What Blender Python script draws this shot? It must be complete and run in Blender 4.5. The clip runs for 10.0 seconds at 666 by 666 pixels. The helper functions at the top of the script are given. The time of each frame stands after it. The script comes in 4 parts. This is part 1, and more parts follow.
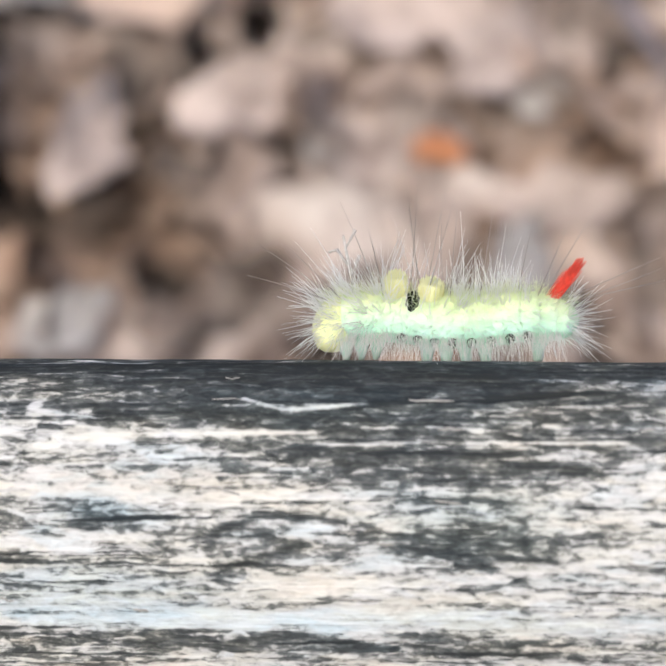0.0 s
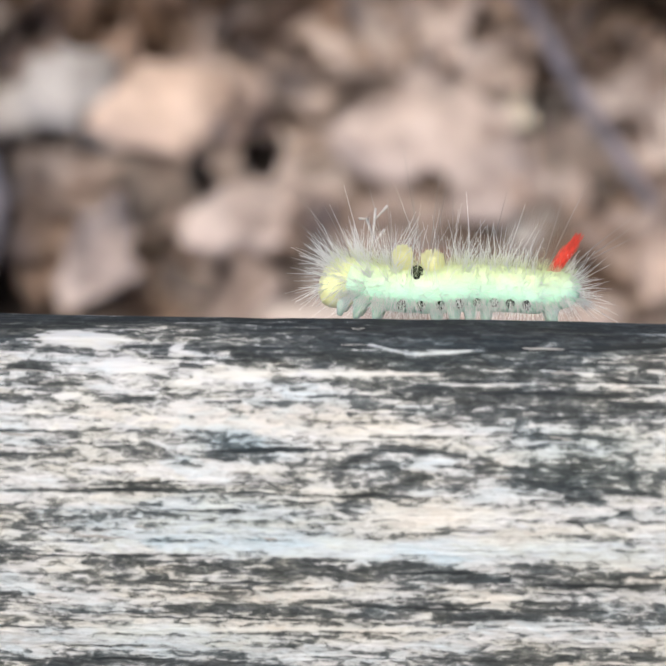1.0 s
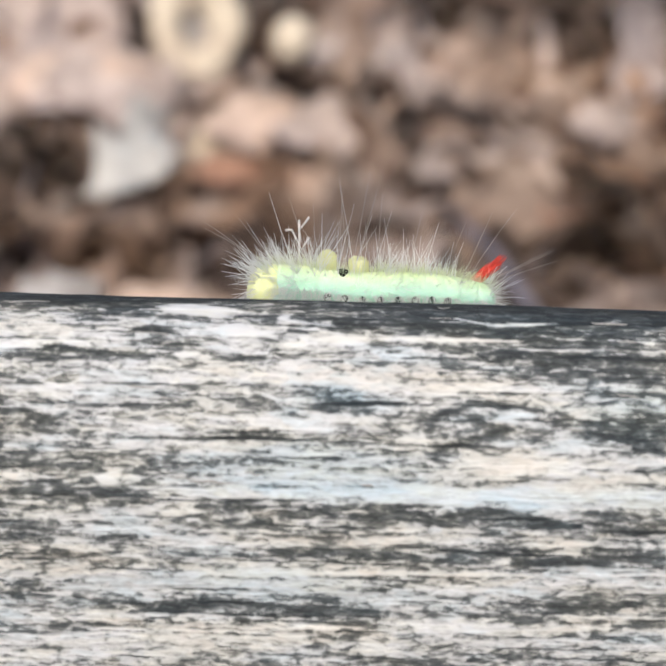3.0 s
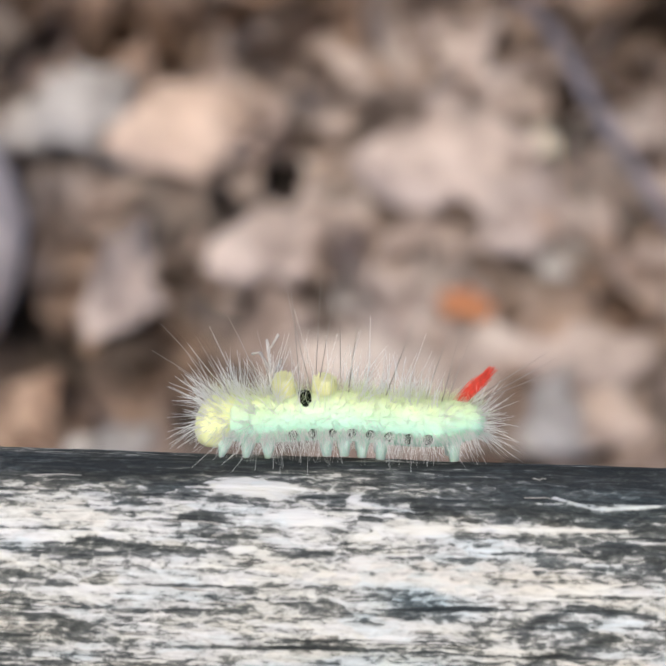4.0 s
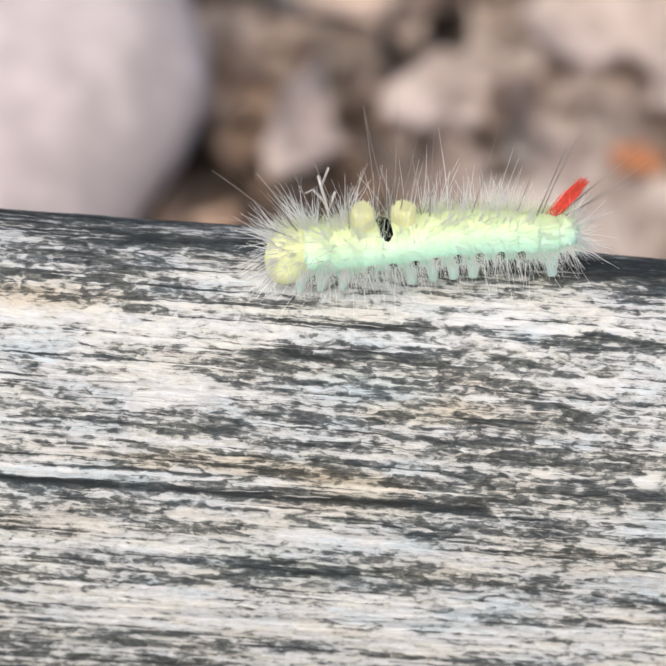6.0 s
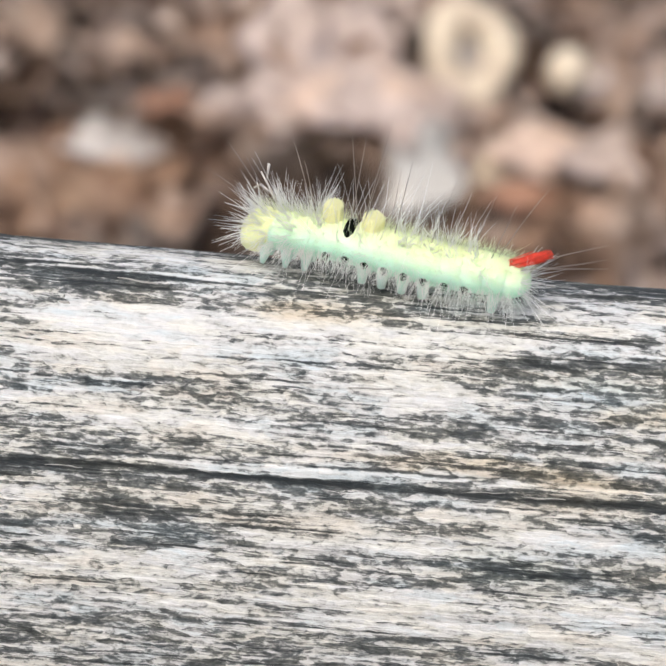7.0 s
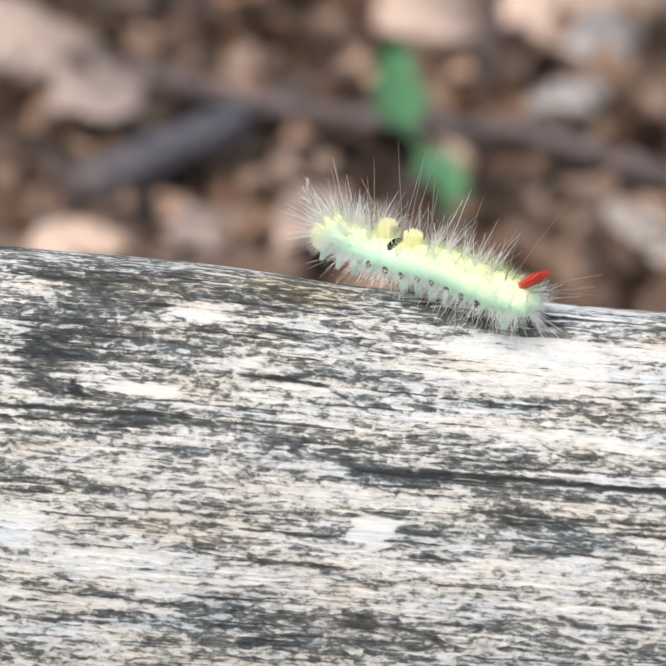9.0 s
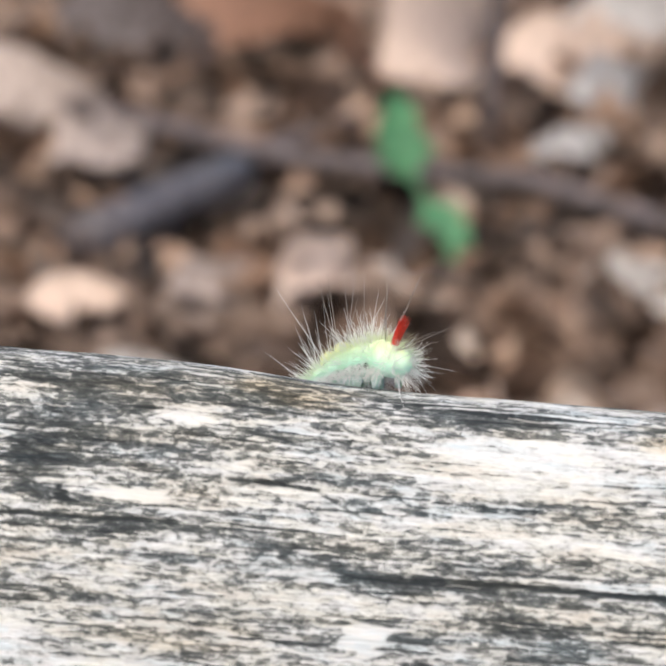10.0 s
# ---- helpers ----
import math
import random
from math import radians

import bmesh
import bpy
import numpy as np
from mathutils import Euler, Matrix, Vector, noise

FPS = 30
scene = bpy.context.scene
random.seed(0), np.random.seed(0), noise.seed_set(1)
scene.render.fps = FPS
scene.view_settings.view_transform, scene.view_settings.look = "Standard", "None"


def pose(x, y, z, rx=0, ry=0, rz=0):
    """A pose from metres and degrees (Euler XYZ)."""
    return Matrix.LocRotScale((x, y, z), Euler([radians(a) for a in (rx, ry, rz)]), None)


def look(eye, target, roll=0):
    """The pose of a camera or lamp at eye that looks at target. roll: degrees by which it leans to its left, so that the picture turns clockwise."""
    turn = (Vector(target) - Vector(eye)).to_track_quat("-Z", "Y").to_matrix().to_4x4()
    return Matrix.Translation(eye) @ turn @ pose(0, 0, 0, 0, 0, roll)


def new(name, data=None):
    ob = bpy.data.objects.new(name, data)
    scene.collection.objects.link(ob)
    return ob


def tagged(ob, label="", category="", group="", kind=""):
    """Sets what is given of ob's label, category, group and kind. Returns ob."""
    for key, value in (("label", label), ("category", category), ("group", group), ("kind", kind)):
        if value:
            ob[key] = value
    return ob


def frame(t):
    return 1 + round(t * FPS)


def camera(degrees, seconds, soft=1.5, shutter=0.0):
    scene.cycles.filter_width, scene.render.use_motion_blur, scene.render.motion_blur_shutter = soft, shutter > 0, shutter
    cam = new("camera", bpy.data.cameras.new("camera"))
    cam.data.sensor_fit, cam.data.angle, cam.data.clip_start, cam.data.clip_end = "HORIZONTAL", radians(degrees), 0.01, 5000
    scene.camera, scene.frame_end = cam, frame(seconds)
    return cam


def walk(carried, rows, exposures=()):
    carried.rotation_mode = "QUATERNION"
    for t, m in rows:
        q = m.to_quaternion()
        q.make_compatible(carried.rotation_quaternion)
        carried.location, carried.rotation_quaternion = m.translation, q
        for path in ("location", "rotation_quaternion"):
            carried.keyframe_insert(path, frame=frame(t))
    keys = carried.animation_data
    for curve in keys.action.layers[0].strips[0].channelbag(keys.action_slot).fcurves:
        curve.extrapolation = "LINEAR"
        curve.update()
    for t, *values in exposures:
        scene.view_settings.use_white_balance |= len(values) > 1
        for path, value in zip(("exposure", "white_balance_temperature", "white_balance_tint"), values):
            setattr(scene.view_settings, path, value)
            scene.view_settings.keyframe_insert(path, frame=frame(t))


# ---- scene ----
import functools

cam = camera(18.0, 10.0, soft=1.9)
cam.data.dof.use_dof = True
cam.data.dof.aperture_fstop = 16.0
CATERPILLAR = new("caterpillar")
cam.data.dof.focus_object = CATERPILLAR      # the lens keeps its focus on the animal

PATH = [
    (0, (0.03742, -0.17845, 0.22976), (0.02082, -0.05103, 0.07650), -5.84),
    (0.5, (0.02458, -0.20388, 0.22950), (0.01231, -0.06962, 0.08177), -3.40),
    (1, (0.00949, -0.22611, 0.22326), (0.00039, -0.08295, 0.08389), -1.76),
    (1.5, (0.00468, -0.25535, 0.21205), (0.00034, -0.10275, 0.08284), -0.39),
    (2, (0.00303, -0.27387, 0.20293), (0.00390, -0.11269, 0.08453), 1.07),
    (2.5, (-0.00952, -0.29404, 0.19081), (-0.00677, -0.12831, 0.07890), 1.93),
    (3, (-0.01977, -0.29749, 0.19907), (-0.02001, -0.13206, 0.08667), 1.53),
    (3.2, (-0.03137, -0.28604, 0.19949), (-0.03212, -0.12126, 0.08615), 1.45),
    (4.3, (-0.02854, -0.17512, 0.24546), (-0.03103, -0.04591, 0.09282), 0.96),
    (4.5, (-0.04220, -0.16651, 0.24628), (-0.04305, -0.04267, 0.08923), 2.37),
    (5, (-0.06080, -0.16027, 0.24277), (-0.05992, -0.04464, 0.07958), 3.97),
    (5.5, (-0.09777, -0.17912, 0.24991), (-0.09424, -0.06305, 0.08707), 5.65),
    (5.7, (-0.10451, -0.19375, 0.24575), (-0.10052, -0.07335, 0.08610), 5.70),
    (6.8, (-0.13048, -0.28894, 0.19743), (-0.13361, -0.12691, 0.08022), 4.14),
    (7, (-0.13861, -0.30783, 0.19041), (-0.14274, -0.14066, 0.08070), 4.09),
    (7.5, (-0.15419, -0.33915, 0.16350), (-0.16162, -0.16383, 0.06754), 3.39),
    (8, (-0.18524, -0.35479, 0.15467), (-0.19442, -0.17396, 0.06971), 3.53),
    (8.5, (-0.19498, -0.36836, 0.14569), (-0.20679, -0.18314, 0.07116), 3.44),
    (9, (-0.19340, -0.38489, 0.12780), (-0.20546, -0.19673, 0.06108), 3.26),
    (9.5, (-0.19187, -0.39091, 0.12404), (-0.20410, -0.20080, 0.06315), 3.16),
    (10, (-0.19195, -0.37436, 0.13776), (-0.20479, -0.18520, 0.07408), 3.10),
]
EXPOSURES = [(0.0, 0.28), (1.5, 0.20), (2.5, 0.24), (4.5, 0.10), (5.5, 0.15), (7.0, 0.22), (7.5, 0.32), (8.0, 0.27), (9.0, 0.36), (10.0, 0.36)]
walk(cam, [(t, look(eye, target, roll)) for t, eye, target, roll in PATH], EXPOSURES)

# ---- light: open shade under a bright overcast sky ----
world = bpy.data.worlds.new("overcast_sky")
scene.world = world
world.use_nodes = True
sky = world.node_tree.nodes.new("ShaderNodeTexSky")
sky.sky_type = "NISHITA"
sky.sun_disc = False
sky.sun_elevation = radians(58)
sky.sun_rotation = radians(200)
sky.air_density, sky.dust_density, sky.ozone_density = 1.0, 4.0, 1.0
world.node_tree.links.new(sky.outputs[0], world.node_tree.nodes["Background"].inputs[0])
world.node_tree.nodes["Background"].inputs[1].default_value = 0.15

sun_data = bpy.data.lights.new("sun", "SUN")
sun_data.energy, sun_data.angle, sun_data.color = 1.5, radians(35), (1.0, 0.975, 0.89)
sun = new("sun", sun_data)
sun.matrix_world = look((-0.5, -1.2, 2.0), (0, 0, 0))


# ---- materials ----
class Nodes:
    """A short way to write node trees."""

    def __init__(self, name):
        self.mat = bpy.data.materials.new(name)
        self.mat.use_nodes = True
        self.tree = self.mat.node_tree
        self.bsdf = self.tree.nodes["Principled BSDF"]

    def node(self, kind, **values):
        n = self.tree.nodes.new(kind)
        for key, value in values.items():
            setattr(n, key, value)
        return n

    def link(self, a, b):
        self.tree.links.new(a, b)

    def attr(self, name):
        return self.node("ShaderNodeAttribute", attribute_name=name)

    def scaled(self, vector, xyz):
        n = self.node("ShaderNodeVectorMath", operation="MULTIPLY")
        self.link(vector, n.inputs[0])
        n.inputs[1].default_value = xyz
        return n.outputs[0]

    def noise(self, vector, scale, detail=3.0, rough=0.55, warp=0.0):
        n = self.node("ShaderNodeTexNoise")
        if vector is not None:
            self.link(vector, n.inputs["Vector"])
        n.inputs["Scale"].default_value = scale
        n.inputs["Detail"].default_value = detail
        n.inputs["Roughness"].default_value = rough
        n.inputs["Distortion"].default_value = warp
        return n.outputs["Fac"]

    def math(self, op, a, b=0.5, clamp=False):
        n = self.node("ShaderNodeMath", operation=op, use_clamp=clamp)
        for slot, v in zip(n.inputs, (a, b)):
            if isinstance(v, (int, float)):
                slot.default_value = v
            else:
                self.link(v, slot)
        return n.outputs[0]

    def step(self, value, low, high, to_low=0.0, to_high=1.0):
        n = self.node("ShaderNodeMapRange", interpolation_type="SMOOTHSTEP")
        self.link(value, n.inputs[0])
        for i, v in enumerate((low, high, to_low, to_high)):
            n.inputs[i + 1].default_value = v
        return n.outputs[0]

    def mix(self, fac, a, b, blend="MIX"):
        n = self.node("ShaderNodeMix", data_type="RGBA", blend_type=blend)
        for slot, v in ((n.inputs[0], fac), (n.inputs[6], a), (n.inputs[7], b)):
            if isinstance(v, tuple):
                slot.default_value = (*v, 1.0)
            elif isinstance(v, (int, float)):
                slot.default_value = v
            else:
                self.link(v, slot)
        return n.outputs[2]

    def ramp(self, fac, stops):
        n = self.node("ShaderNodeValToRGB")
        e = n.color_ramp.elements
        while len(e) < len(stops):
            e.new(0.5)
        for el, (p, c) in zip(e, stops):
            el.position, el.color = p, (*c, 1.0)
        self.link(fac, n.inputs[0])
        return n.outputs[0]

    def bump(self, height, strength, distance):
        n = self.node("ShaderNodeBump")
        n.inputs["Strength"].default_value = strength
        n.inputs["Distance"].default_value = distance
        self.link(height, n.inputs["Height"])
        self.link(n.outputs[0], self.bsdf.inputs["Normal"])

    def base(self, colour, rough=0.6, spec=0.3):
        slot = self.bsdf.inputs["Base Color"]
        if isinstance(colour, tuple):
            slot.default_value = (*colour, 1.0)
        else:
            self.link(colour, slot)
        self.bsdf.inputs["Roughness"].default_value = rough
        self.bsdf.inputs["Specular IOR Level"].default_value = spec
        return self.mat


def weathered_wood():
    m = Nodes("weathered_wood")
    g = m.attr("grain").outputs["Vector"]          # metres along and across the rail
    pale = m.attr("pale").outputs["Fac"]
    warm = m.attr("warm").outputs["Fac"]
    wander = m.node("ShaderNodeTexNoise")
    m.link(m.scaled(g, (300, 700, 1)), wander.inputs["Vector"])
    wander.inputs["Scale"].default_value, wander.inputs["Detail"].default_value = 1.0, 4.0
    g2 = m.node("ShaderNodeVectorMath", operation="MULTIPLY_ADD")
    m.link(wander.outputs["Color"], g2.inputs[0])
    g2.inputs[1].default_value = (0.004, 0.0009, 0.0)
    m.link(g, g2.inputs[2])
    g2 = g2.outputs[0]

    def chips(size, spread):
        """Angular flakes, each with a value of its own, centred on zero."""
        n = m.node("ShaderNodeTexVoronoi", voronoi_dimensions="2D")
        m.link(m.scaled(g2, size), n.inputs["Vector"])
        n.inputs["Scale"].default_value = 1.0
        part = m.node("ShaderNodeSeparateColor")
        m.link(n.outputs["Color"], part.inputs[0])
        return m.math("MULTIPLY", m.math("SUBTRACT", part.outputs[0], 0.5), spread), part.outputs[1]

    def centred(value, spread):
        return m.math("MULTIPLY", m.math("SUBTRACT", value, 0.5), spread)

    big, big_tint = chips((125, 520, 1), 0.26)
    small, small_tint = chips((330, 1200, 1), 0.44)
    streak = m.noise(m.scaled(g2, (70, 420, 1)), 1.0, 6.0, 0.66)
    flake = m.noise(m.scaled(g2, (420, 950, 1)), 1.0, 4.0, 0.62, 0.5)
    fibre = m.noise(m.scaled(g2, (110, 1700, 1)), 1.0, 3.0, 0.6)
    speck = m.noise(m.scaled(g, (900, 1900, 1)), 1.0, 2.0, 0.6)
    v = pale
    for term in (big, small, centred(streak, 0.95), centred(m.noise(m.scaled(g2, (26, 700, 1)), 1.0, 4.0, 0.6), 0.7), centred(flake, 1.95), centred(fibre, 0.9), centred(speck, 0.7)):
        v = m.math("ADD", v, term)
    rim = m.node("ShaderNodeTexVoronoi", voronoi_dimensions="2D", feature="DISTANCE_TO_EDGE")
    m.link(m.scaled(g2, (120, 800, 1)), rim.inputs["Vector"])
    rim.inputs["Scale"].default_value = 1.0
    worn = m.step(m.noise(m.scaled(g, (120, 300, 1)), 1.0, 3.0, 0.6), 0.45, 0.65, 0.0, 0.28)
    v = m.math("SUBTRACT", v, m.math("MULTIPLY", m.step(rim.outputs["Distance"], 0.10, 0.02), worn))
    scratch = m.step(m.noise(m.scaled(g2, (60, 1300, 1)), 1.0, 3.0, 0.6), 0.59, 0.67, 0.0, 0.5)
    check = m.step(m.noise(m.scaled(g2, (24, 900, 1)), 1.0, 4.0, 0.6), 0.43, 0.36, 0.0, 0.5)
    v = m.math("SUBTRACT", m.math("ADD", v, scratch), check)
    chip = m.attr("chip").outputs["Fac"]
    v = m.math("ADD", v, m.math("MULTIPLY", chip, m.math("SUBTRACT", 0.72, m.math("MULTIPLY", v, 0.7))))
    v = m.math("SUBTRACT", v, m.math("MULTIPLY", m.attr("gash").outputs["Fac"], 0.7))
    w = m.math("MULTIPLY", m.math("ADD", v, 0.6), 0.5)
    col = m.ramp(w, [(0.0, (0.030, 0.033, 0.034)), (0.25, (0.064, 0.069, 0.068)), (0.38, (0.115, 0.121, 0.117)), (0.46, (0.195, 0.196, 0.185)), (0.52, (0.37, 0.366, 0.345)), (0.60, (0.53, 0.522, 0.495)), (0.76, (0.64, 0.631, 0.603)), (1.0, (0.72, 0.712, 0.683))])
    # faint casts of blue, lilac, cream and brown in long patches
    tint = m.noise(m.scaled(g2, (32, 150, 1)), 1.0, 4.0, 0.6)
    patch = m.math("ADD", m.math("MULTIPLY", small_tint, 0.10), m.math("MULTIPLY", big_tint, 0.12))
    tint = m.math("ADD", tint, m.math("SUBTRACT", patch, 0.11))
    cast = m.ramp(tint, [(0.30, (0.84, 0.93, 1.0)), (0.40, (0.93, 0.97, 1.0)), (0.46, (0.97, 0.965, 0.985)), (0.52, (1.0, 1.0, 0.98)), (0.58, (1.0, 0.985, 0.93)), (0.64, (1.0, 0.955, 0.90)), (0.74, (0.95, 0.885, 0.79))])
    col = m.mix(0.9, col, m.mix(1.0, col, cast, "MULTIPLY"))
    col = m.mix(warm, col, m.mix(1.0, col, (0.95, 0.82, 0.64), "MULTIPLY"))
    col = m.mix(m.attr("cool").outputs["Fac"], col, m.mix(1.0, col, (0.82, 0.92, 0.98), "MULTIPLY"))
    m.bump(m.math("ADD", m.math("MULTIPLY", v, 0.7), fibre), 0.6, 0.0003)
    return m.base(col, 0.85, 0.15)


def soil():
    m = Nodes("soil")
    p = m.node("ShaderNodeNewGeometry").outputs["Position"]
    n = m.noise(p, 22.0, 6.0, 0.65)
    col = m.ramp(n, [(0.3, (0.05, 0.041, 0.035)), (0.55, (0.125, 0.10, 0.085)), (0.8, (0.21, 0.17, 0.145))])
    m.bump(m.noise(p, 60.0, 5.0, 0.7), 0.8, 0.01)
    return m.base(col, 0.95, 0.1)


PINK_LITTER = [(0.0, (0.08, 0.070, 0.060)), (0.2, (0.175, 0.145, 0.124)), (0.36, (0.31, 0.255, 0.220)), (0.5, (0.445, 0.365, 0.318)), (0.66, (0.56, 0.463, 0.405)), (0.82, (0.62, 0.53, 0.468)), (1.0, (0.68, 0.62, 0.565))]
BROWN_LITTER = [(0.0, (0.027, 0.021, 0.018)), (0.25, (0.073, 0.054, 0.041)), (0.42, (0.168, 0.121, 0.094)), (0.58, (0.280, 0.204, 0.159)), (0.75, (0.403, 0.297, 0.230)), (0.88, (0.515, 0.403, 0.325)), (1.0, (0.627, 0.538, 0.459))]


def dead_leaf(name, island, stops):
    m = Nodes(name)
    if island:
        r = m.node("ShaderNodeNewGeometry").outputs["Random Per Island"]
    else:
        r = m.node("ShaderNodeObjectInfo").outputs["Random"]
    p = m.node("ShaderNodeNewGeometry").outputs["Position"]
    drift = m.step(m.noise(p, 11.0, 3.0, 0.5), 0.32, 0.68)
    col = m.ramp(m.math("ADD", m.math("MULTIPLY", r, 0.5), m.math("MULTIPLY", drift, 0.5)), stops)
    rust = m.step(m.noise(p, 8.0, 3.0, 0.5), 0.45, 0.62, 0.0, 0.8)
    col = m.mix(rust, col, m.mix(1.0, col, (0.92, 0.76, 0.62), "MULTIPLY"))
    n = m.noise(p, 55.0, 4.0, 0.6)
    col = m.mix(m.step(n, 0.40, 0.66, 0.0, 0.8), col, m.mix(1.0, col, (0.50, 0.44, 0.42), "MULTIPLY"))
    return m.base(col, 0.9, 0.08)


def plain_leaf(name, a, b):
    m = Nodes(name)
    p = m.node("ShaderNodeNewGeometry").outputs["Position"]
    col = m.mix(m.step(m.noise(p, 70.0, 4.0, 0.6), 0.38, 0.62), a, b)
    m.bump(m.noise(p, 160.0, 3.0, 0.6), 0.4, 0.002)
    return m.base(col, 0.6, 0.3)


def caterpillar_colour(m):
    """Mint green flanks and a yellow back."""
    o = m.node("ShaderNodeTexCoord").outputs["Object"]
    z = m.node("ShaderNodeSeparateXYZ")
    m.link(o, z.inputs[0])
    n = m.noise(o, 500.0, 3.0, 0.6)
    up = m.math("ADD", m.math("MULTIPLY", z.outputs[2], 130.0), m.math("MULTIPLY", m.math("SUBTRACT", n, 0.5), 0.35))
    return o, m.ramp(m.math("ADD", up, 0.5), [(0.0, (0.52, 0.88, 0.71)), (0.42, (0.62, 0.92, 0.73)), (0.72, (0.75, 0.94, 0.64)), (1.0, (0.88, 0.955, 0.53))])


def caterpillar_skin():
    m = Nodes("caterpillar_skin")
    o, col = caterpillar_colour(m)
    m.bump(m.noise(o, 1600.0, 3.0, 0.6), 0.3, 0.0002)
    m.bsdf.inputs["Subsurface Weight"].default_value = 0.4
    m.bsdf.inputs["Subsurface Radius"].default_value = (0.0014, 0.0018, 0.0011)
    m.bsdf.inputs["Subsurface Scale"].default_value = 1.0
    return m.base(col, 0.8, 0.12)


def simple(name, colour, rough=0.5, spec=0.3, scale=900.0, vary=0.75, sss=0.0):
    m = Nodes(name)
    o = m.node("ShaderNodeTexCoord").outputs["Object"]
    dark = tuple(c * vary for c in colour)
    col = m.mix(m.step(m.noise(o, scale, 3.0, 0.6), 0.35, 0.7), dark, colour)
    if sss:
        m.bsdf.inputs["Subsurface Weight"].default_value = sss
        m.bsdf.inputs["Subsurface Radius"].default_value = (0.001, 0.001, 0.0007)
        m.bsdf.inputs["Subsurface Scale"].default_value = 1.0
    return m.base(col, rough, spec)


WOOD = weathered_wood()
SOIL = soil()
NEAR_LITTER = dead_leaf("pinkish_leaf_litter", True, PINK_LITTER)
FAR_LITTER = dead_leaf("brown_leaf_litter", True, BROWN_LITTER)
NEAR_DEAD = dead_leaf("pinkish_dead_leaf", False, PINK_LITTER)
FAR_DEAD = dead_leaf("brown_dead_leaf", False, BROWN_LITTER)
PALE = plain_leaf("bleached_leaf", (0.54, 0.50, 0.465), (0.36, 0.325, 0.30))
BLEACHED = plain_leaf("sun_bleached_leaf", (0.70, 0.66, 0.59), (0.52, 0.48, 0.42))
CREAM = plain_leaf("cream_leaf", (0.76, 0.65, 0.49), (0.58, 0.47, 0.35))
ORANGE = plain_leaf("orange_leaf", (0.62, 0.26, 0.10), (0.42, 0.18, 0.09))
PINKISH = plain_leaf("pinkish_leaf", (0.60, 0.49, 0.43), (0.38, 0.30, 0.26))
RUSTY = plain_leaf("rusty_leaf", (0.36, 0.19, 0.12), (0.24, 0.13, 0.085))
ROSE = plain_leaf("dull_rose_leaf", (0.50, 0.40, 0.345), (0.33, 0.26, 0.22))
PEACH = plain_leaf("peach_leaf", (0.68, 0.515, 0.41), (0.50, 0.37, 0.29))
GREEN = plain_leaf("green_leaf", (0.085, 0.24, 0.105), (0.06, 0.17, 0.08))
BARK = plain_leaf("grey_bark", (0.17, 0.135, 0.13), (0.075, 0.06, 0.055))
DARKBARK = plain_leaf("dark_smooth_bark", (0.17, 0.15, 0.155), (0.06, 0.052, 0.052))
DARKBARK.node_tree.nodes["Principled BSDF"].inputs["Roughness"].default_value = 0.4
SKIN = caterpillar_skin()
HEADSKIN = simple("caterpillar_head_skin", (0.93, 0.96, 0.52), 0.6, 0.2, 600.0, 0.94, 0.4)
BLACK = simple("black_velvet_band", (0.008, 0.010, 0.008), 0.95, 0.0)
RED = simple("red_tail_hair", (0.90, 0.09, 0.055), 0.6, 0.3, 1500.0, 0.7)


def thin_hair(name, colour):
    """Fine hair that lets half of the light through."""
    m = Nodes(name)
    through_hair = m.node("ShaderNodeBsdfTranslucent")
    both = m.node("ShaderNodeMixShader")
    both.inputs[0].default_value = 0.5
    for slot in (m.bsdf.inputs["Base Color"], through_hair.inputs["Color"]):
        if isinstance(colour, tuple):
            slot.default_value = (*colour, 1.0)
        else:
            m.link(colour(m), slot)
    m.bsdf.inputs["Roughness"].default_value = 0.45
    m.link(m.bsdf.outputs[0], both.inputs[1])
    m.link(through_hair.outputs[0], both.inputs[2])
    m.link(both.outputs[0], m.tree.nodes["Material Output"].inputs["Surface"])
    return m.mat


DOWN = thin_hair("pale_body_down", lambda m: m.mix(0.4, caterpillar_colour(m)[1], (0.99, 0.99, 0.95)))
HAIR = thin_hair("pale_body_hair", (0.99, 0.985, 0.96))
YELLOW = simple("yellow_brush_hair", (0.995, 0.975, 0.50), 0.7, 0.2, 2000.0, 0.95, 0.4)
GUARD = thin_hair("grey_guard_hair", (0.42, 0.37, 0.33))
LEG = simple("pale_green_leg", (0.66, 0.90, 0.78), 0.5, 0.35, 900.0, 0.88, 0.4)
SPLINTER = simple("bleached_wood_fibre", (0.40, 0.385, 0.355), 0.8, 0.2, 500.0, 0.7)
FLUFF = simple("dry_plant_scrap", (0.60, 0.56, 0.52), 0.8, 0.2)


# ---- mesh helpers ----
def mesh_object(name, verts, faces, material, parent=None, label="", smooth=True):
    me = bpy.data.meshes.new(name)
    me.from_pydata([tuple(v) for v in verts], [], [tuple(int(i) for i in f) for f in faces])
    if smooth:
        me.polygons.foreach_set("use_smooth", [True] * len(me.polygons))
    me.materials.append(material)
    me.update()
    ob = new(name, me)
    if parent is not None:
        ob.parent = parent
    return tagged(ob, label) if label else ob


@functools.lru_cache(maxsize=None)
def noise_table(seed):
    return np.random.RandomState(seed).rand(256, 256)


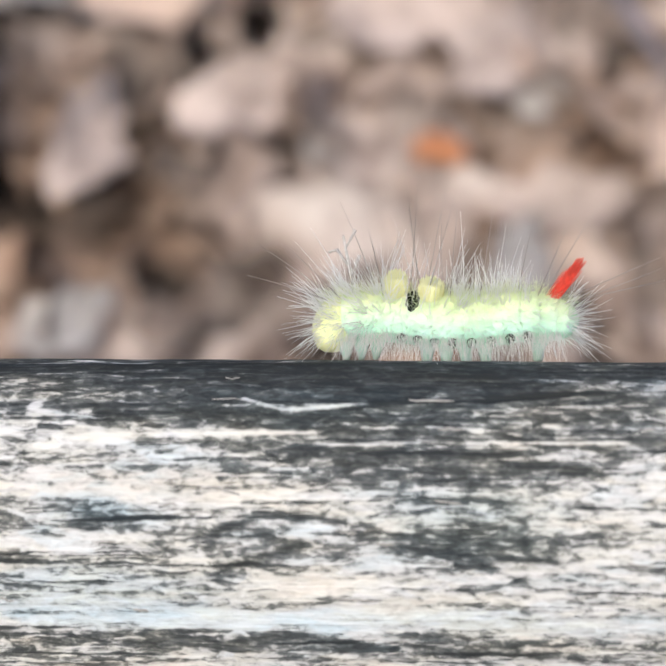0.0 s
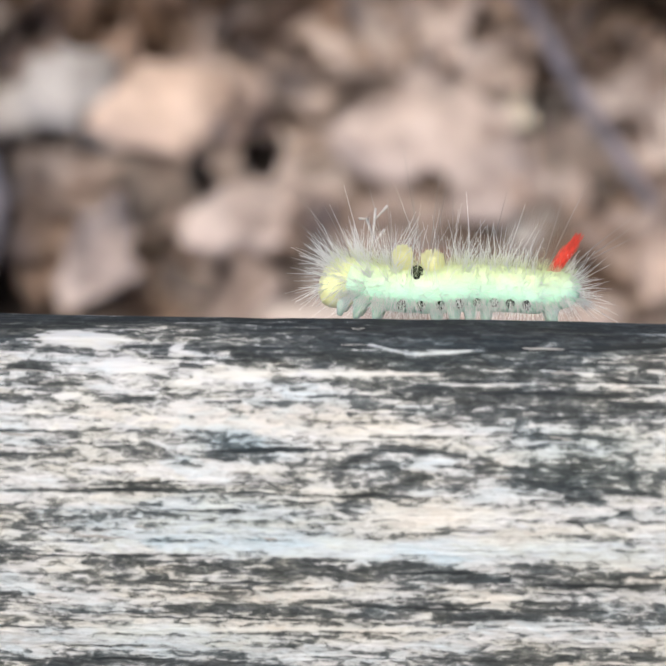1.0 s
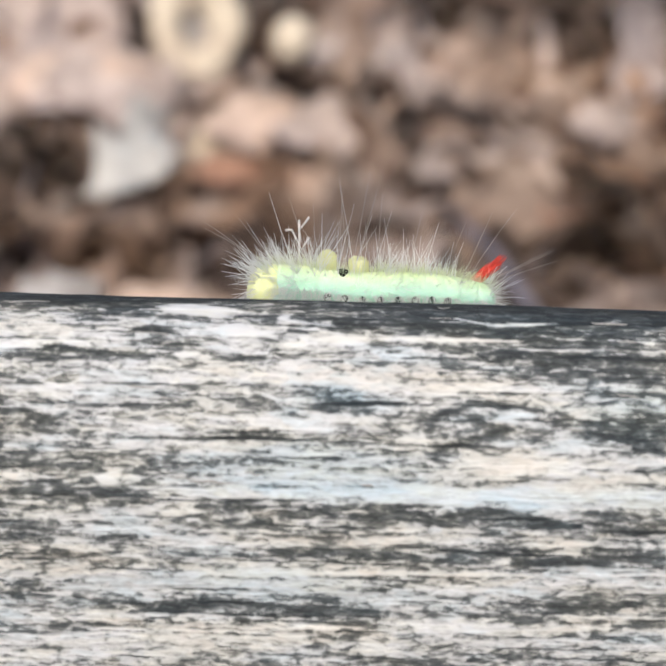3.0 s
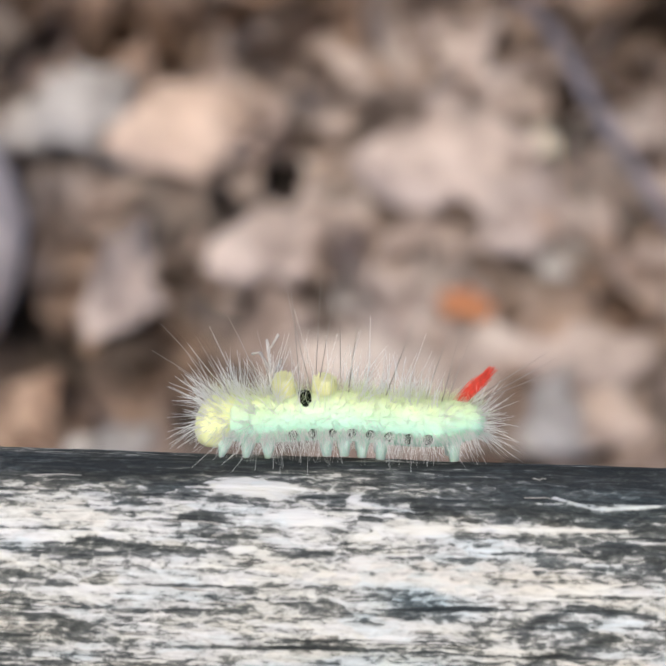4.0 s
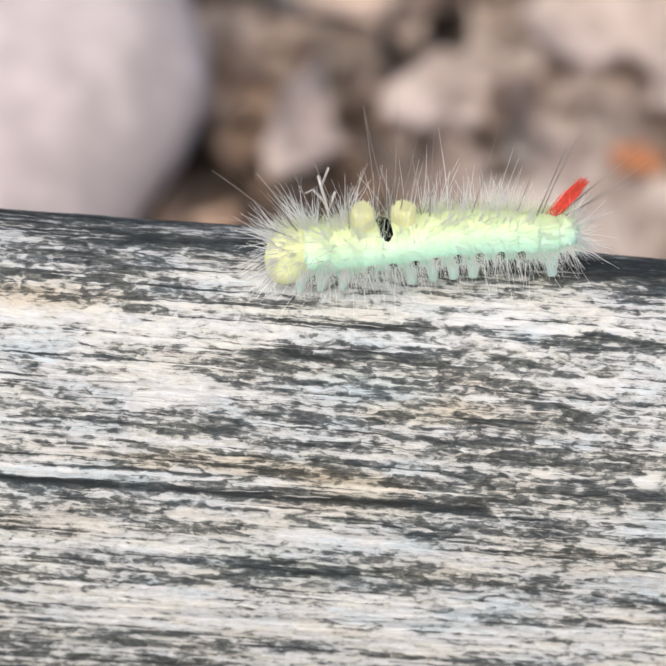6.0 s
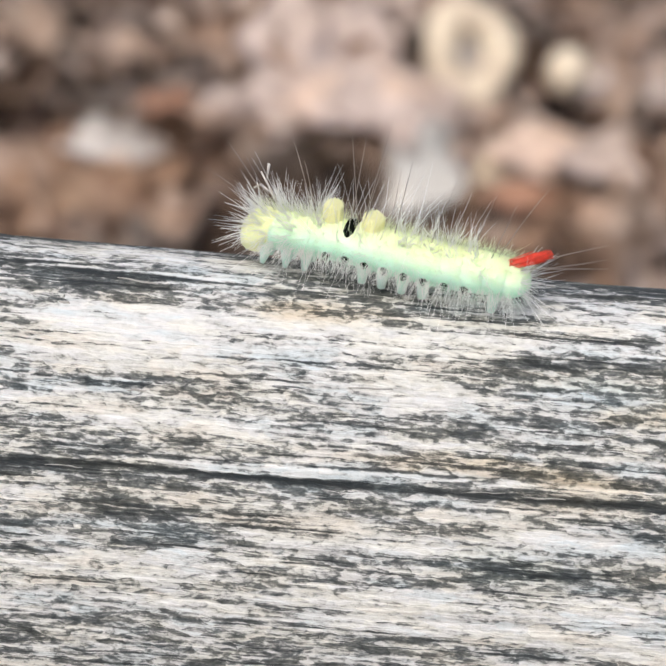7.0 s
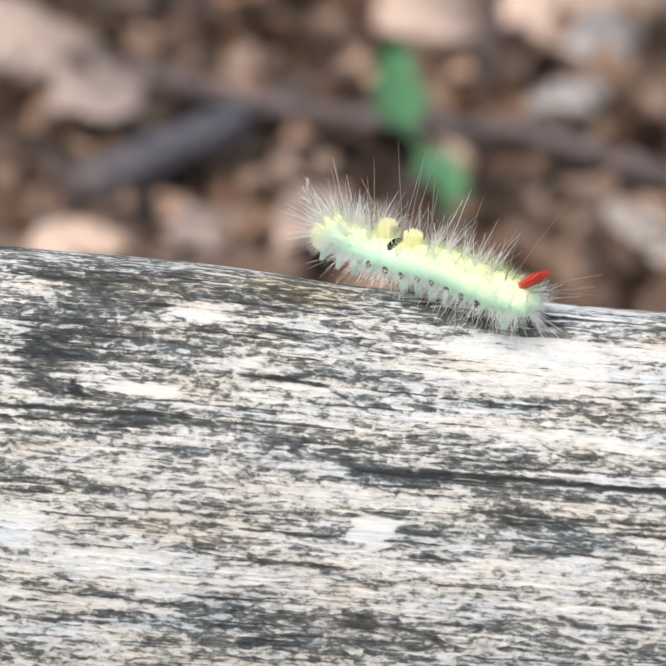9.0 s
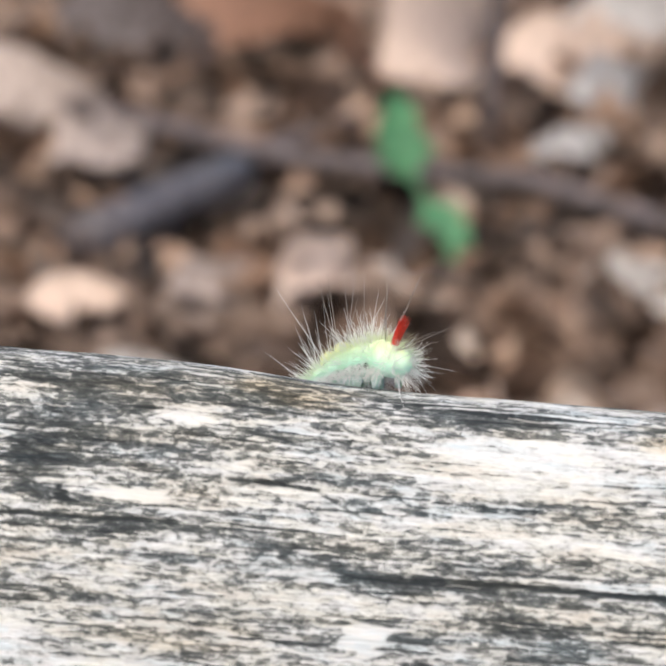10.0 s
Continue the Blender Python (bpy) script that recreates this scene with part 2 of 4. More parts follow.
def value_noise(x, y, seed):
    """Smooth value noise in 0..1 of two arrays."""
    table = noise_table(seed)
    xi, yi = np.floor(x).astype(int), np.floor(y).astype(int)
    fx, fy = x - xi, y - yi
    fx, fy = fx * fx * (3 - 2 * fx), fy * fy * (3 - 2 * fy)
    a, b = table[xi % 256, yi % 256], table[(xi + 1) % 256, yi % 256]
    c, d = table[xi % 256, (yi + 1) % 256], table[(xi + 1) % 256, (yi + 1) % 256]
    return (a * (1 - fx) + b * fx) * (1 - fy) + (c * (1 - fx) + d * fx) * fy


def lathe(rings, sides=16):
    """Verts and quads of rings given as (x, radius y, radius z, z offset), along x, with closed ends."""
    verts, faces = [], []
    for x, ry, rz, dz in rings:
        for j in range(sides):
            a = 2 * math.pi * j / sides
            verts.append((x, ry * math.cos(a), dz + rz * math.sin(a)))
    for i in range(len(rings) - 1):
        for j in range(sides):
            k = (j + 1) % sides
            faces.append((i * sides + j, (i + 1) * sides + j, (i + 1) * sides + k, i * sides + k))
    faces.append(tuple(range(sides)))
    faces.append(tuple((len(rings) - 1) * sides + j for j in reversed(range(sides))))
    return np.array(verts), faces


def tube(points, radii, sides=8):
    """A bent tapering tube through points."""
    verts, faces = [], []
    pts = [Vector(p) for p in points]
    for i, p in enumerate(pts):
        d = (pts[min(i + 1, len(pts) - 1)] - pts[max(i - 1, 0)]).normalized()
        a = d.orthogonal().normalized()
        b = d.cross(a)
        for j in range(sides):
            t = 2 * math.pi * j / sides
            verts.append(tuple(p + (a * math.cos(t) + b * math.sin(t)) * radii[i]))
    for i in range(len(pts) - 1):
        for j in range(sides):
            k = (j + 1) % sides
            faces.append((i * sides + j, i * sides + k, (i + 1) * sides + k, (i + 1) * sides + j))
    faces.append(tuple(reversed(range(sides))))
    faces.append(tuple((len(pts) - 1) * sides + j for j in range(sides)))
    return np.array(verts), faces


# ---- the rail: a split log with a rounded ridge, 10 cm deep ----
PROFILE = [(-2.0, -10.2), (-3.5, -9.2), (-4.05, -7.6), (-3.85, -6.0), (-3.42, -4.6), (-3.1, -3.8), (-2.78, -3.0), (-2.45, -2.3), (-2.02, -1.6), (-1.5, -0.86),
           (-1.05, -0.38), (-0.5, -0.08), (0.0, 0.0), (0.56, -0.1), (1.05, -0.36), (1.42, -0.78), (1.66, -1.45), (1.76, -2.6), (1.9, -4.5),
           (1.9, -7.0), (1.4, -9.3), (0.0, -10.5)]


def profile_curve():
    """Points, arc lengths from the ridge (metres, positive to the far side) and outward normals of the rail's section."""
    p, out = np.array(PROFILE), []
    n = len(p)
    for i in range(n):
        a, b, c, d = p[i - 1], p[i], p[(i + 1) % n], p[(i + 2) % n]
        for u in np.linspace(0, 1, 60, endpoint=False):
            out.append(0.5 * (2 * b + (c - a) * u + (2 * a - 5 * b + 4 * c - d) * u * u + (3 * b - a - 3 * c + d) * u ** 3))
    pts = np.array(out) / 100
    seg = np.roll(pts, -1, 0) - pts
    length = np.hypot(seg[:, 0], seg[:, 1])
    s = np.concatenate([[0], np.cumsum(length)[:-1]])
    s -= s[12 * 60]
    normal = np.stack([-seg[:, 1], seg[:, 0]], 1) / length[:, None]
    return pts, s, normal, length.sum()


CURVE, ARC, NORMAL, GIRTH = profile_curve()


def on_rail(s):
    """The section's y, z and outward normal at arc length s."""
    at = lambda column: np.interp(s, ARC, column)
    ny, nz = at(NORMAL[:, 0]), at(NORMAL[:, 1])
    k = np.hypot(ny, nz)
    return at(CURVE[:, 0]), at(CURVE[:, 1]), ny / k, nz / k


# stains (negative) and bleached flakes (positive): along, across the rail, half sizes (cm), strength
BROAD_STAINS = [(-26.9, -1.2, 1.7, 0.9, -0.28), (-23.5, -3.0, 5.5, 4.5, -0.10), (-6.3, -2.3, 5.2, 2.6, -0.15), (1.5, -5.4, 5.0, 1.0, -0.16)]
STAINS_EAST = [(2.2, -0.2, 4.0, 0.86, -0.62), (-2.0, 0.75, 4.6, 0.42, -0.6), (3.2, -1.72, 0.85, 0.36, -0.3), (-1.76, -1.66, 0.6, 0.09, -0.32), (0.5, -3.56, 5.6, 0.18, -0.5),
               (0.6, -4.22, 4.6, 0.12, -0.35), (-3.4, -5.22, 2.6, 0.1, -0.45), (3.2, -4.92, 1.3, 0.15, -0.4), (4.3, 0.5, 1.8, 0.3, -0.3), (0.45, -3.14, 5.4, 0.15, 0.7),
               (-4.3, 0.08, 0.62, 0.2, 0.8), (-2.88, -0.11, 0.16, 0.10, 0.9), (-3.7, -0.42, 0.62, 0.09, 0.9), (-2.2, -0.3, 0.16, 0.2, 0.55), (-1.7, -0.62, 0.36, 0.09, 0.9)]
FLAKES_EAST = [(-3.6, -2.3, 2.6, 0.6, 0.12), (-3.2, -4.1, 2.6, 0.5, 0.12), (-2.5, -0.63, 0.2, 0.1, 0.75), (-1.09, -0.79, 0.12, 0.1, 0.6), (3.4, -0.45, 0.15, 0.09, 0.75), (-2.5, -1.2, 2.0, 0.22, 0.35), (0.5, -1.38, 1.5, 0.14, 0.5),
               (1.08, -1.8, 0.35, 0.12, 0.4), (1.0, -2.62, 1.2, 0.22, 0.5), (-0.5, -3.95, 0.9, 0.09, 0.5), (-2.6, -2.9, 1.5, 0.16, 0.3), (0.3, -5.42, 1.1, 0.14, 0.4),
               (-3.4, -4.78, 1.6, 0.2, 0.3), (-2.6, -2.0, 1.6, 0.14, 0.35), (4.6, -2.3, 1.2, 0.14, 0.4)]
STAINS_MIDDLE = [(-5.07, -0.52, 0.5, 0.14, -0.55), (-6.4, -0.97, 1.0, 0.15, -0.4), (-9.4, 0.45, 4.4, 0.4, -0.5), (-9.3, -0.3, 2.0, 0.12, -0.25), (-1.9, -1.74, 0.5, 0.1, -0.4),
                 (-8.0, -3.6, 1.1, 0.11, -0.4), (-11.2, -1.5, 0.9, 0.08, -0.55), (-14.3, -2.83, 0.9, 0.09, -0.4), (-11.2, -4.98, 1.4, 0.14, -0.45), (-8.1, -0.75, 2.2, 0.11, 0.5),
                 (-4.46, -0.92, 0.22, 0.1, 0.85), (-7.22, -2.97, 0.18, 0.1, 0.85), (-5.68, -3.0, 0.26, 0.14, 0.85), (-6.0, -1.5, 1.6, 0.14, 0.35), (-14.8, -1.25, 2.6, 0.34, 0.35),
                 (-13.3, -2.1, 1.2, 0.28, 0.35), (-10.0, -4.4, 1.3, 0.14, 0.4), (-12.5, -5.9, 2.4, 0.3, 0.2)]
STAINS_WEST = [(-23.4, 0.45, 1.3, 0.16, 0.6), (-18.6, -0.5, 1.9, 0.36, -0.6), (-18.0, -4.45, 1.3, 0.18, -0.45), (-26.39, -2.81, 0.15, 0.13, -1.3), (-25.8, -3.42, 1.5, 0.22, -0.4), (-23.3, -0.8, 1.0, 0.35, -0.35),
               (-27.1, -2.3, 0.6, 0.45, -0.4), (-22.0, -6.9, 3.0, 0.4, -0.5), (-16.6, -4.85, 0.9, 0.12, -0.45), (-14.0, -0.3, 1.6, 0.3, -0.4), (-25.6, -0.6, 1.8, 0.5, -0.3),
               (-18.4, -1.3, 1.7, 0.25, 0.55), (-17.38, 0.07, 0.16, 0.12, 0.9), (-25.08, -2.69, 0.75, 0.14, 0.8), (-23.13, -1.97, 0.2, 0.1, 0.95), (-20.69, -5.0, 0.42, 0.3, 0.85),
               (-27.2, -5.4, 0.6, 0.4, 0.6), (-24.8, -5.95, 3.0, 0.3, 0.55), (-24.2, -1.1, 0.8, 0.18, 0.5), (-18.4, -1.7, 2.4, 0.4, 0.3)]
# long threads and cracks: from, to (along, across, cm), half width, strength
THREADS = [(0.0, 0.06, 0.62, -0.16, 0.035, 0.8), (0.62, -0.16, 1.8, -0.07, 0.042, 0.8), (-1.2, -0.54, 1.1, -0.48, 0.028, 0.7), (1.1, -0.64, 5.4, -0.63, 0.028, 0.7),
           (-4.4, -4.56, 5.5, -4.4, 0.03, 0.55), (-1.7, -4.31, 5.1, -4.36, 0.025, 0.45), (-19.95, -0.36, -16.3, -0.34, 0.035, 0.85), (-17.9, -3.66, -12.1, -3.52, 0.03, 0.6)]
CRACKS = [(3.37, 0.02, 4.64, 0.16, 0.05, -1.3), (1.1, -0.16, 3.37, 0.02, 0.02, -0.7), (-0.4, -1.9, 0.41, -1.61, 0.07, -0.5), (0.41, -1.61, 1.6, -1.69, 0.05, -0.5),
          (-0.3, -2.46, 1.02, -2.01, 0.08, -0.6), (2.12, -2.06, 3.16, -2.17, 0.05, -0.5), (3.16, -2.17, 4.1, -2.64, 0.06, -0.55), (-5.66, -2.34, -1.1, -2.23, 0.03, -0.6),
          (-21.2, -3.87, -15.0, -3.78, 0.07, -0.75), (-15.0, -3.78, -8.0, -3.7, 0.08, -0.8), (-19.6, -3.60, -9.0, -3.42, 0.025, -0.5), (-23.44, -2.23, -21.83, -2.3, 0.035, -0.8),
          (-21.83, -2.3, -20.8, -2.78, 0.03, -0.5), (-27.84, -3.2, -24.2, -3.15, 0.04, -0.75)]
WARM = [(-12.0, -3.27, 2.7, 0.17, 0.6), (-22.4, -0.3, 1.2, 0.45, 0.8), (-24.6, -0.6, 1.8, 0.5, 0.5), (-14.8, -0.85, 1.4, 0.2, 0.5), (-9.2, -2.2, 1.0, 0.22, 0.4), (-10.0, -3.46, 0.8, 0.2, 0.4), (-24.0, -5.16, 1.4, 0.4, 0.4), (-1.0, -1.2, 2.5, 0.2, 0.3)]
COOL = [(3.2, -1.72, 1.2, 0.5, 0.8), (-1.76, -1.66, 0.9, 0.2, 0.8), (-2.2, -2.75, 1.8, 0.45, 0.8), (-10.1, -1.9, 1.2, 0.3, 0.7), (0.4, -3.14, 5.4, 0.2, 0.7), (1.5, -0.1, 2.5, 0.35, 0.6), (-11.2, -4.98, 1.5, 0.3, 0.6), (-3.0, -4.8, 2.0, 0.3, 0.6)]


def rail_fields(x, s):
    """Height (m), paleness, warmth and coolness of the rail's surface."""
    xc, sc = x * 100, s * 100
    warp = 0.25 * value_noise(xc * 0.12, sc * 0.3, 3) - 0.06 * np.tanh((xc + 12) / 5)
    fine = value_noise(xc * 0.9, (sc + warp) * 18, 5) - 0.5
    fibre = value_noise(xc * 0.35, (sc + warp) * 7, 6) - 0.5
    flake = value_noise(xc * 1.3, sc * 5.0, 7)
    flake = np.clip((flake - 0.5) * 6, -0.5, 0.5)
    broad = value_noise(xc * 0.16, sc * 0.7, 8) - 0.5
    height = 0.00010 * fine + 0.00022 * fibre + 0.00010 * flake + 0.0009 * broad
    height += 0.0012 * np.tanh((xc + 10.5) / 2.5) * np.exp(-((sc + 2.4) / 1.2) ** 2)
    height += 0.0030 / (1 + np.exp((xc + 22.8) / 0.8))
    height -= 0.0009 * np.exp(-((sc - 1.25) / 0.3) ** 2) * np.exp(-((xc + 2.5) / 4.0) ** 2)
    height -= 0.0006 * np.exp(-((sc - 1.7) / 0.6) ** 2) / (1 + np.exp(-(xc + 2.0) / 0.8))
    pale = 0.56 + 0.4 * (value_noise(xc * 0.11, (sc + warp) * 2.2, 9) - 0.5) + 0.35 * (value_noise(xc * 0.3, (sc + warp) * 5, 10) - 0.5)
    pale += 0.35 * (value_noise(xc * 0.55, (sc + warp) * 9, 18) - 0.5) + 0.25 * (value_noise(xc * 1.1, (sc + warp) * 6, 19) - 0.5)
    pale -= 0.45 / (1 + np.exp(-(sc - 0.35 + 0.25 * np.sin(xc * 0.8)) / 0.09))
    # ragged outlines
    xw = xc + 0.45 * (value_noise(xc * 2.2, sc * 9, 22) - 0.5) + 0.25 * (value_noise(xc * 5, sc * 20, 23) - 0.5)
    sw = sc + 0.16 * (value_noise(xc * 1.5, sc * 5, 24) - 0.5) + 0.10 * (value_noise(xc * 4, sc * 12, 25) - 0.5)
    chip, gash = 0 * xc, 0 * xc
    for a, b, ra, rb, k in BROAD_STAINS + STAINS_EAST + FLAKES_EAST + STAINS_MIDDLE + STAINS_WEST:
        d = ((xw - a) / ra) ** 2 + ((sw - b) / rb) ** 2
        mark = np.exp(-d ** 2)
        pale += k * mark
        if k > 0.7:
            height += 0.00016 * mark
            chip = np.maximum(chip, np.clip((mark - 0.25) / 0.3, 0, 1))
    sl = sc + 0.05 * (value_noise(xc * 1.2, sc * 2, 26) - 0.5)
    for x0, s0, x1, s1, wide, k in THREADS + CRACKS:
        u = (xc - x0) / (x1 - x0)
        line = s0 + (s1 - s0) * np.clip(u, 0, 1)
        ends = np.clip(np.minimum(u, 1 - u) * (x1 - x0) / 0.15 + 0.4, 0, 1)
        part = np.clip(0.55 + 1.2 * value_noise(xc * 1.6, xc * 0 + s0 * 7, 27), 0, 1)
        cut = np.exp(-((sl - line) / wide) ** 2) * ends * part
        pale += k * cut
        if k > 0.5:
            chip = np.maximum(chip, 0.45 * np.clip((cut - 0.3) / 0.5, 0, 1))
        if k < -0.65:
            gash = np.maximum(gash, (1.0 if k < -1 else 0.3) * np.clip((cut - 0.2) / 0.4, 0, 1))
        height += (0.00010 if k > 0 else 0.0005 * k) * cut
    warm, cool = 0 * xc, 0 * xc
    for field, spots in ((warm, WARM), (cool, COOL)):
        for a, b, ra, rb, k in spots:
            field += k * np.exp(-(((xw - a) / ra) ** 2 + ((sw - b) / rb) ** 2) ** 2)
    return height, pale, np.clip(warm, 0, 1), np.clip(cool, 0, 1), chip, gash


def build_rail():
    x = np.unique(np.round(np.concatenate([np.linspace(-1.5, -0.30, 60), np.arange(-0.30, 0.09, 0.00045), np.linspace(0.09, 1.5, 60)]), 5))
    s0, s1 = ARC[0], ARC[0] + GIRTH
    s = np.unique(np.round(np.concatenate([np.linspace(s0, -0.072, 12), np.arange(-0.072, 0.022, 0.00024), np.linspace(0.022, s1, 40)[:-1]]), 6))
    nx, ns = len(x), len(s)
    gx, gs = np.meshgrid(x, s, indexing="ij")
    h, pale, warm, cool, chip, gash = rail_fields(gx, gs)
    y, z, ny, nz = on_rail(gs)
    co = np.stack([gx, y + ny * h, z + nz * h], -1).reshape(-1, 3)
    i, j = np.meshgrid(np.arange(nx - 1), np.arange(ns), indexing="ij")
    k = (j + 1) % ns
    quads = np.stack([i * ns + j, i * ns + k, (i + 1) * ns + k, (i + 1) * ns + j], -1).reshape(-1, 4)
    me = bpy.data.meshes.new("wooden_rail")
    faces = quads.tolist() + [list(range(ns))[::-1], list(range((nx - 1) * ns, nx * ns))]
    me.from_pydata(co.tolist(), [], faces)
    me.polygons.foreach_set("use_smooth", [True] * len(me.polygons))
    for name, values in (("pale", pale), ("warm", warm), ("cool", cool), ("chip", chip), ("gash", gash)):
        me.attributes.new(name, "FLOAT", "POINT").data.foreach_set("value", values.ravel().astype(np.float32))
    grain = np.stack([gx, gs, 0 * gx], -1).astype(np.float32)
    me.attributes.new("grain", "FLOAT_VECTOR", "POINT").data.foreach_set("vector", grain.ravel())
    me.materials.append(WOOD)
    me.update()
    return tagged(new("wooden_rail", me), "weathered grey split log rail with bleached flakes and dark cracks", "rail")


build_rail()


def build_splinters():
    """Raised bleached fibres and flakes of the rail's skin."""
    rail, rng = bpy.data.objects["wooden_rail"], np.random.RandomState(31)
    steps = 6
    for n in range(80):
        x, s = -0.27 + 0.36 * rng.rand(), -0.05 + 0.056 * rng.rand() ** 0.7
        length, width = 0.002 + 0.006 * rng.rand() ** 2, 0.00006 + 0.00016 * rng.rand()
        u = np.arange(steps + 1) / steps
        xx, ss = x + (u - 0.5) * length, s + 0.0004 * (rng.rand() - 0.5) * u + 0.00012 * rng.randn(steps + 1).cumsum()
        w = width * np.sin(math.pi * (0.06 + 0.88 * u)) ** 0.6 * (0.7 + 0.6 * rng.rand(steps + 1))
        h = rail_fields(xx, ss)[0]
        top, low = [], []
        for i in range(steps + 1):
            for side in (-1, 1):
                y, z, ny, nz = on_rail(ss[i] + side * w[i])
                for out, lift in ((top, 0.00010), (low, -0.0003)):
                    k = h[i] + lift
                    out.append((float(xx[i]), float(y + ny * k), float(z + nz * k)))
        verts, m, faces = top + low, len(top), []
        for i in range(steps):
            a, b, c, d = 2 * i, 2 * i + 1, 2 * i + 3, 2 * i + 2
            faces += [(a, b, c, d), (m + a, m + d, m + c, m + b), (a, d, m + d, m + a), (b, m + b, m + c, c)]
        faces += [(0, m, m + 1, 1), (m - 2, m - 1, 2 * m - 1, 2 * m - 2)]
        mesh_object("splinter", verts, faces, SPLINTER, rail)


build_splinters()


def build_posts():
    for x in (-1.2, 1.2):
        v, f = tube([(x, -0.01, -0.42), (x, -0.01, -0.20), (x, -0.01, -0.098)], [0.055, 0.052, 0.05], 20)
        tagged(mesh_object("rail_post", v, f, BARK), "rough grey wooden post carrying the rail", "post", "rail posts")


build_posts()

# ---- forest floor ----
GROUND = -0.345


def build_ground():
    a = np.unique(np.concatenate([-np.geomspace(3, 400, 14), np.linspace(-3, 3, 80), np.geomspace(3, 400, 14)]))
    gx, gy = np.meshgrid(a, a + 1.0, indexing="ij")
    near = np.exp(-((gx / 3) ** 2 + ((gy - 1) / 3) ** 2))
    gz = GROUND - 0.012 + near * 0.02 * (value_noise(gx * 5, gy * 5, 21) - 0.5)
    n = len(a)
    i, j = np.meshgrid(np.arange(n - 1), np.arange(n - 1), indexing="ij")
    q = np.stack([i * n + j, (i + 1) * n + j, (i + 1) * n + j + 1, i * n + j + 1], -1).reshape(-1, 4)
    ob = mesh_object("ground", np.stack([gx, gy, gz], -1).reshape(-1, 3), q, SOIL)
    tagged(ob, "dark brown forest soil under dead leaves", "ground", kind="structure")


build_ground()


def leaf_shape(kind, length, width, curl, twist, rng):
    """A dead leaf: rows of a midrib and two margins, cupped and curled. Returns vertices and quads."""
    rows, cols = 9, 5
    torn = 0.6 + 0.6 * rng.rand(rows, 2)
    verts, faces = [], []
    for i in range(rows):
        u = i / (rows - 1)
        w = math.sin(math.pi * (0.06 + 0.9 * u) ** (0.85 if kind else 1.1)) ** 0.8
        if kind == 2:
            w *= 0.72 + 0.35 * math.cos(u * 18)
        for j in range(cols):
            v = j / (cols - 1) * 2 - 1
            x = (u - 0.5) * length
            y = v * w * width / 2 * torn[i, int(v > 0)]
            z = curl * length * (0.9 * v * v * w * w + 0.8 * (u - 0.5) ** 2) + 0.085 * length * (rng.rand() - 0.5) + twist * v * (u - 0.5) * width
            verts.append((x, y, z))
    for i in range(rows - 1):
        for j in range(cols - 1):
            a = i * cols + j
            faces.append((a, a + 1, a + cols + 1, a + cols))
    return np.array(verts), faces


def turned(rx, ry, rz):
    return np.array(Euler((rx, ry, rz)).to_matrix())


CLEAR = [(-0.101, 0.72, 0.075), (-0.045, 0.69, 0.05), (-0.033, 0.36, 0.03), (0.013, 0.36, 0.03), (-0.12, 0.58, 0.06), (-0.08, 0.62, 0.05), (-0.222, 1.28, 0.10),
         (-0.46, 1.24, 0.09), (-0.42, 1.36, 0.08), (-0.47, 1.17, 0.10), (-0.3, 1.4, 0.06), (-0.15, 1.38, 0.06), (-0.04, 1.28, 0.06), (-0.252, 0.345, 0.09), (-0.29, 0.26, 0.08), (-0.21, 0.44, 0.06), (-0.28, 0.61, 0.05), (-0.246, 1.95, 0.1), (-0.126, 0.46, 0.04)]


BRANCH = [(-0.70, 1.68), (-0.515, 1.56), (-0.41, 1.485), (-0.355, 1.455), (-0.25, 1.44), (-0.147, 1.435), (-0.039, 1.325), (0.15, 1.18)]
for (ax, ay), (bx, by) in zip(BRANCH, BRANCH[1:]):
    CLEAR += [(ax + (bx - ax) * k / 3, ay + (by - ay) * k / 3 - 0.02, 0.05) for k in range(3)]


def is_clear(x, y):
    """Whether a spot is away from the things that lie open on the litter."""
    return all((x - a) ** 2 + (y - b) ** 2 > r * r for a, b, r in CLEAR)


# leaves thinned to dark soil; beside stone and stick this imitates their shade
DARK_GAPS = [(0.04, 0.702, 0.035), (0.112, 0.757, 0.035), (0.06, 0.66, 0.025), (0.002, 0.654, 0.025), (-0.088, 0.427, 0.016), (-0.06, 0.371, 0.018), (-0.046, 0.44, 0.014), (0.034, 0.386, 0.018), (-0.104, 0.343, 0.018), (-0.158, 0.378, 0.02), (0.09, 0.432, 0.018),
           (-0.152, 0.615, 0.025), (-0.021, 0.728, 0.025), (0.177, 0.75, 0.03), (-0.15, 0.315, 0.03), (-0.145, 0.35, 0.02), (-0.165, 0.285, 0.025), (0.019, 0.3, 0.016),
           (-0.34, 0.789, 0.03), (-0.28, 0.713, 0.025), (-0.213, 0.598, 0.025), (-0.45, 1.2, 0.05), (-0.327, 1.046, 0.02), (-0.324, 0.815, 0.022), (-0.287, 0.858, 0.018),
           (-0.502, 1.108, 0.05), (-0.233, 1.307, 0.04), (-0.082, 1.13, 0.04), (-0.434, 1.031, 0.04)]


def is_dark_gap(x, y):
    """Dark gaps between the drifts of leaves, where bare soil partly stands in for shade."""
    n = float(value_noise(np.array([x * 13.0 + 40]), np.array([y * 9.0]), 17)[0])
    return n < (0.18 if y < 0.8 else 0.28) or any((x - a) ** 2 + ((y - b) * 0.8) ** 2 < 0.6 * r * r for a, b, r in DARK_GAPS)


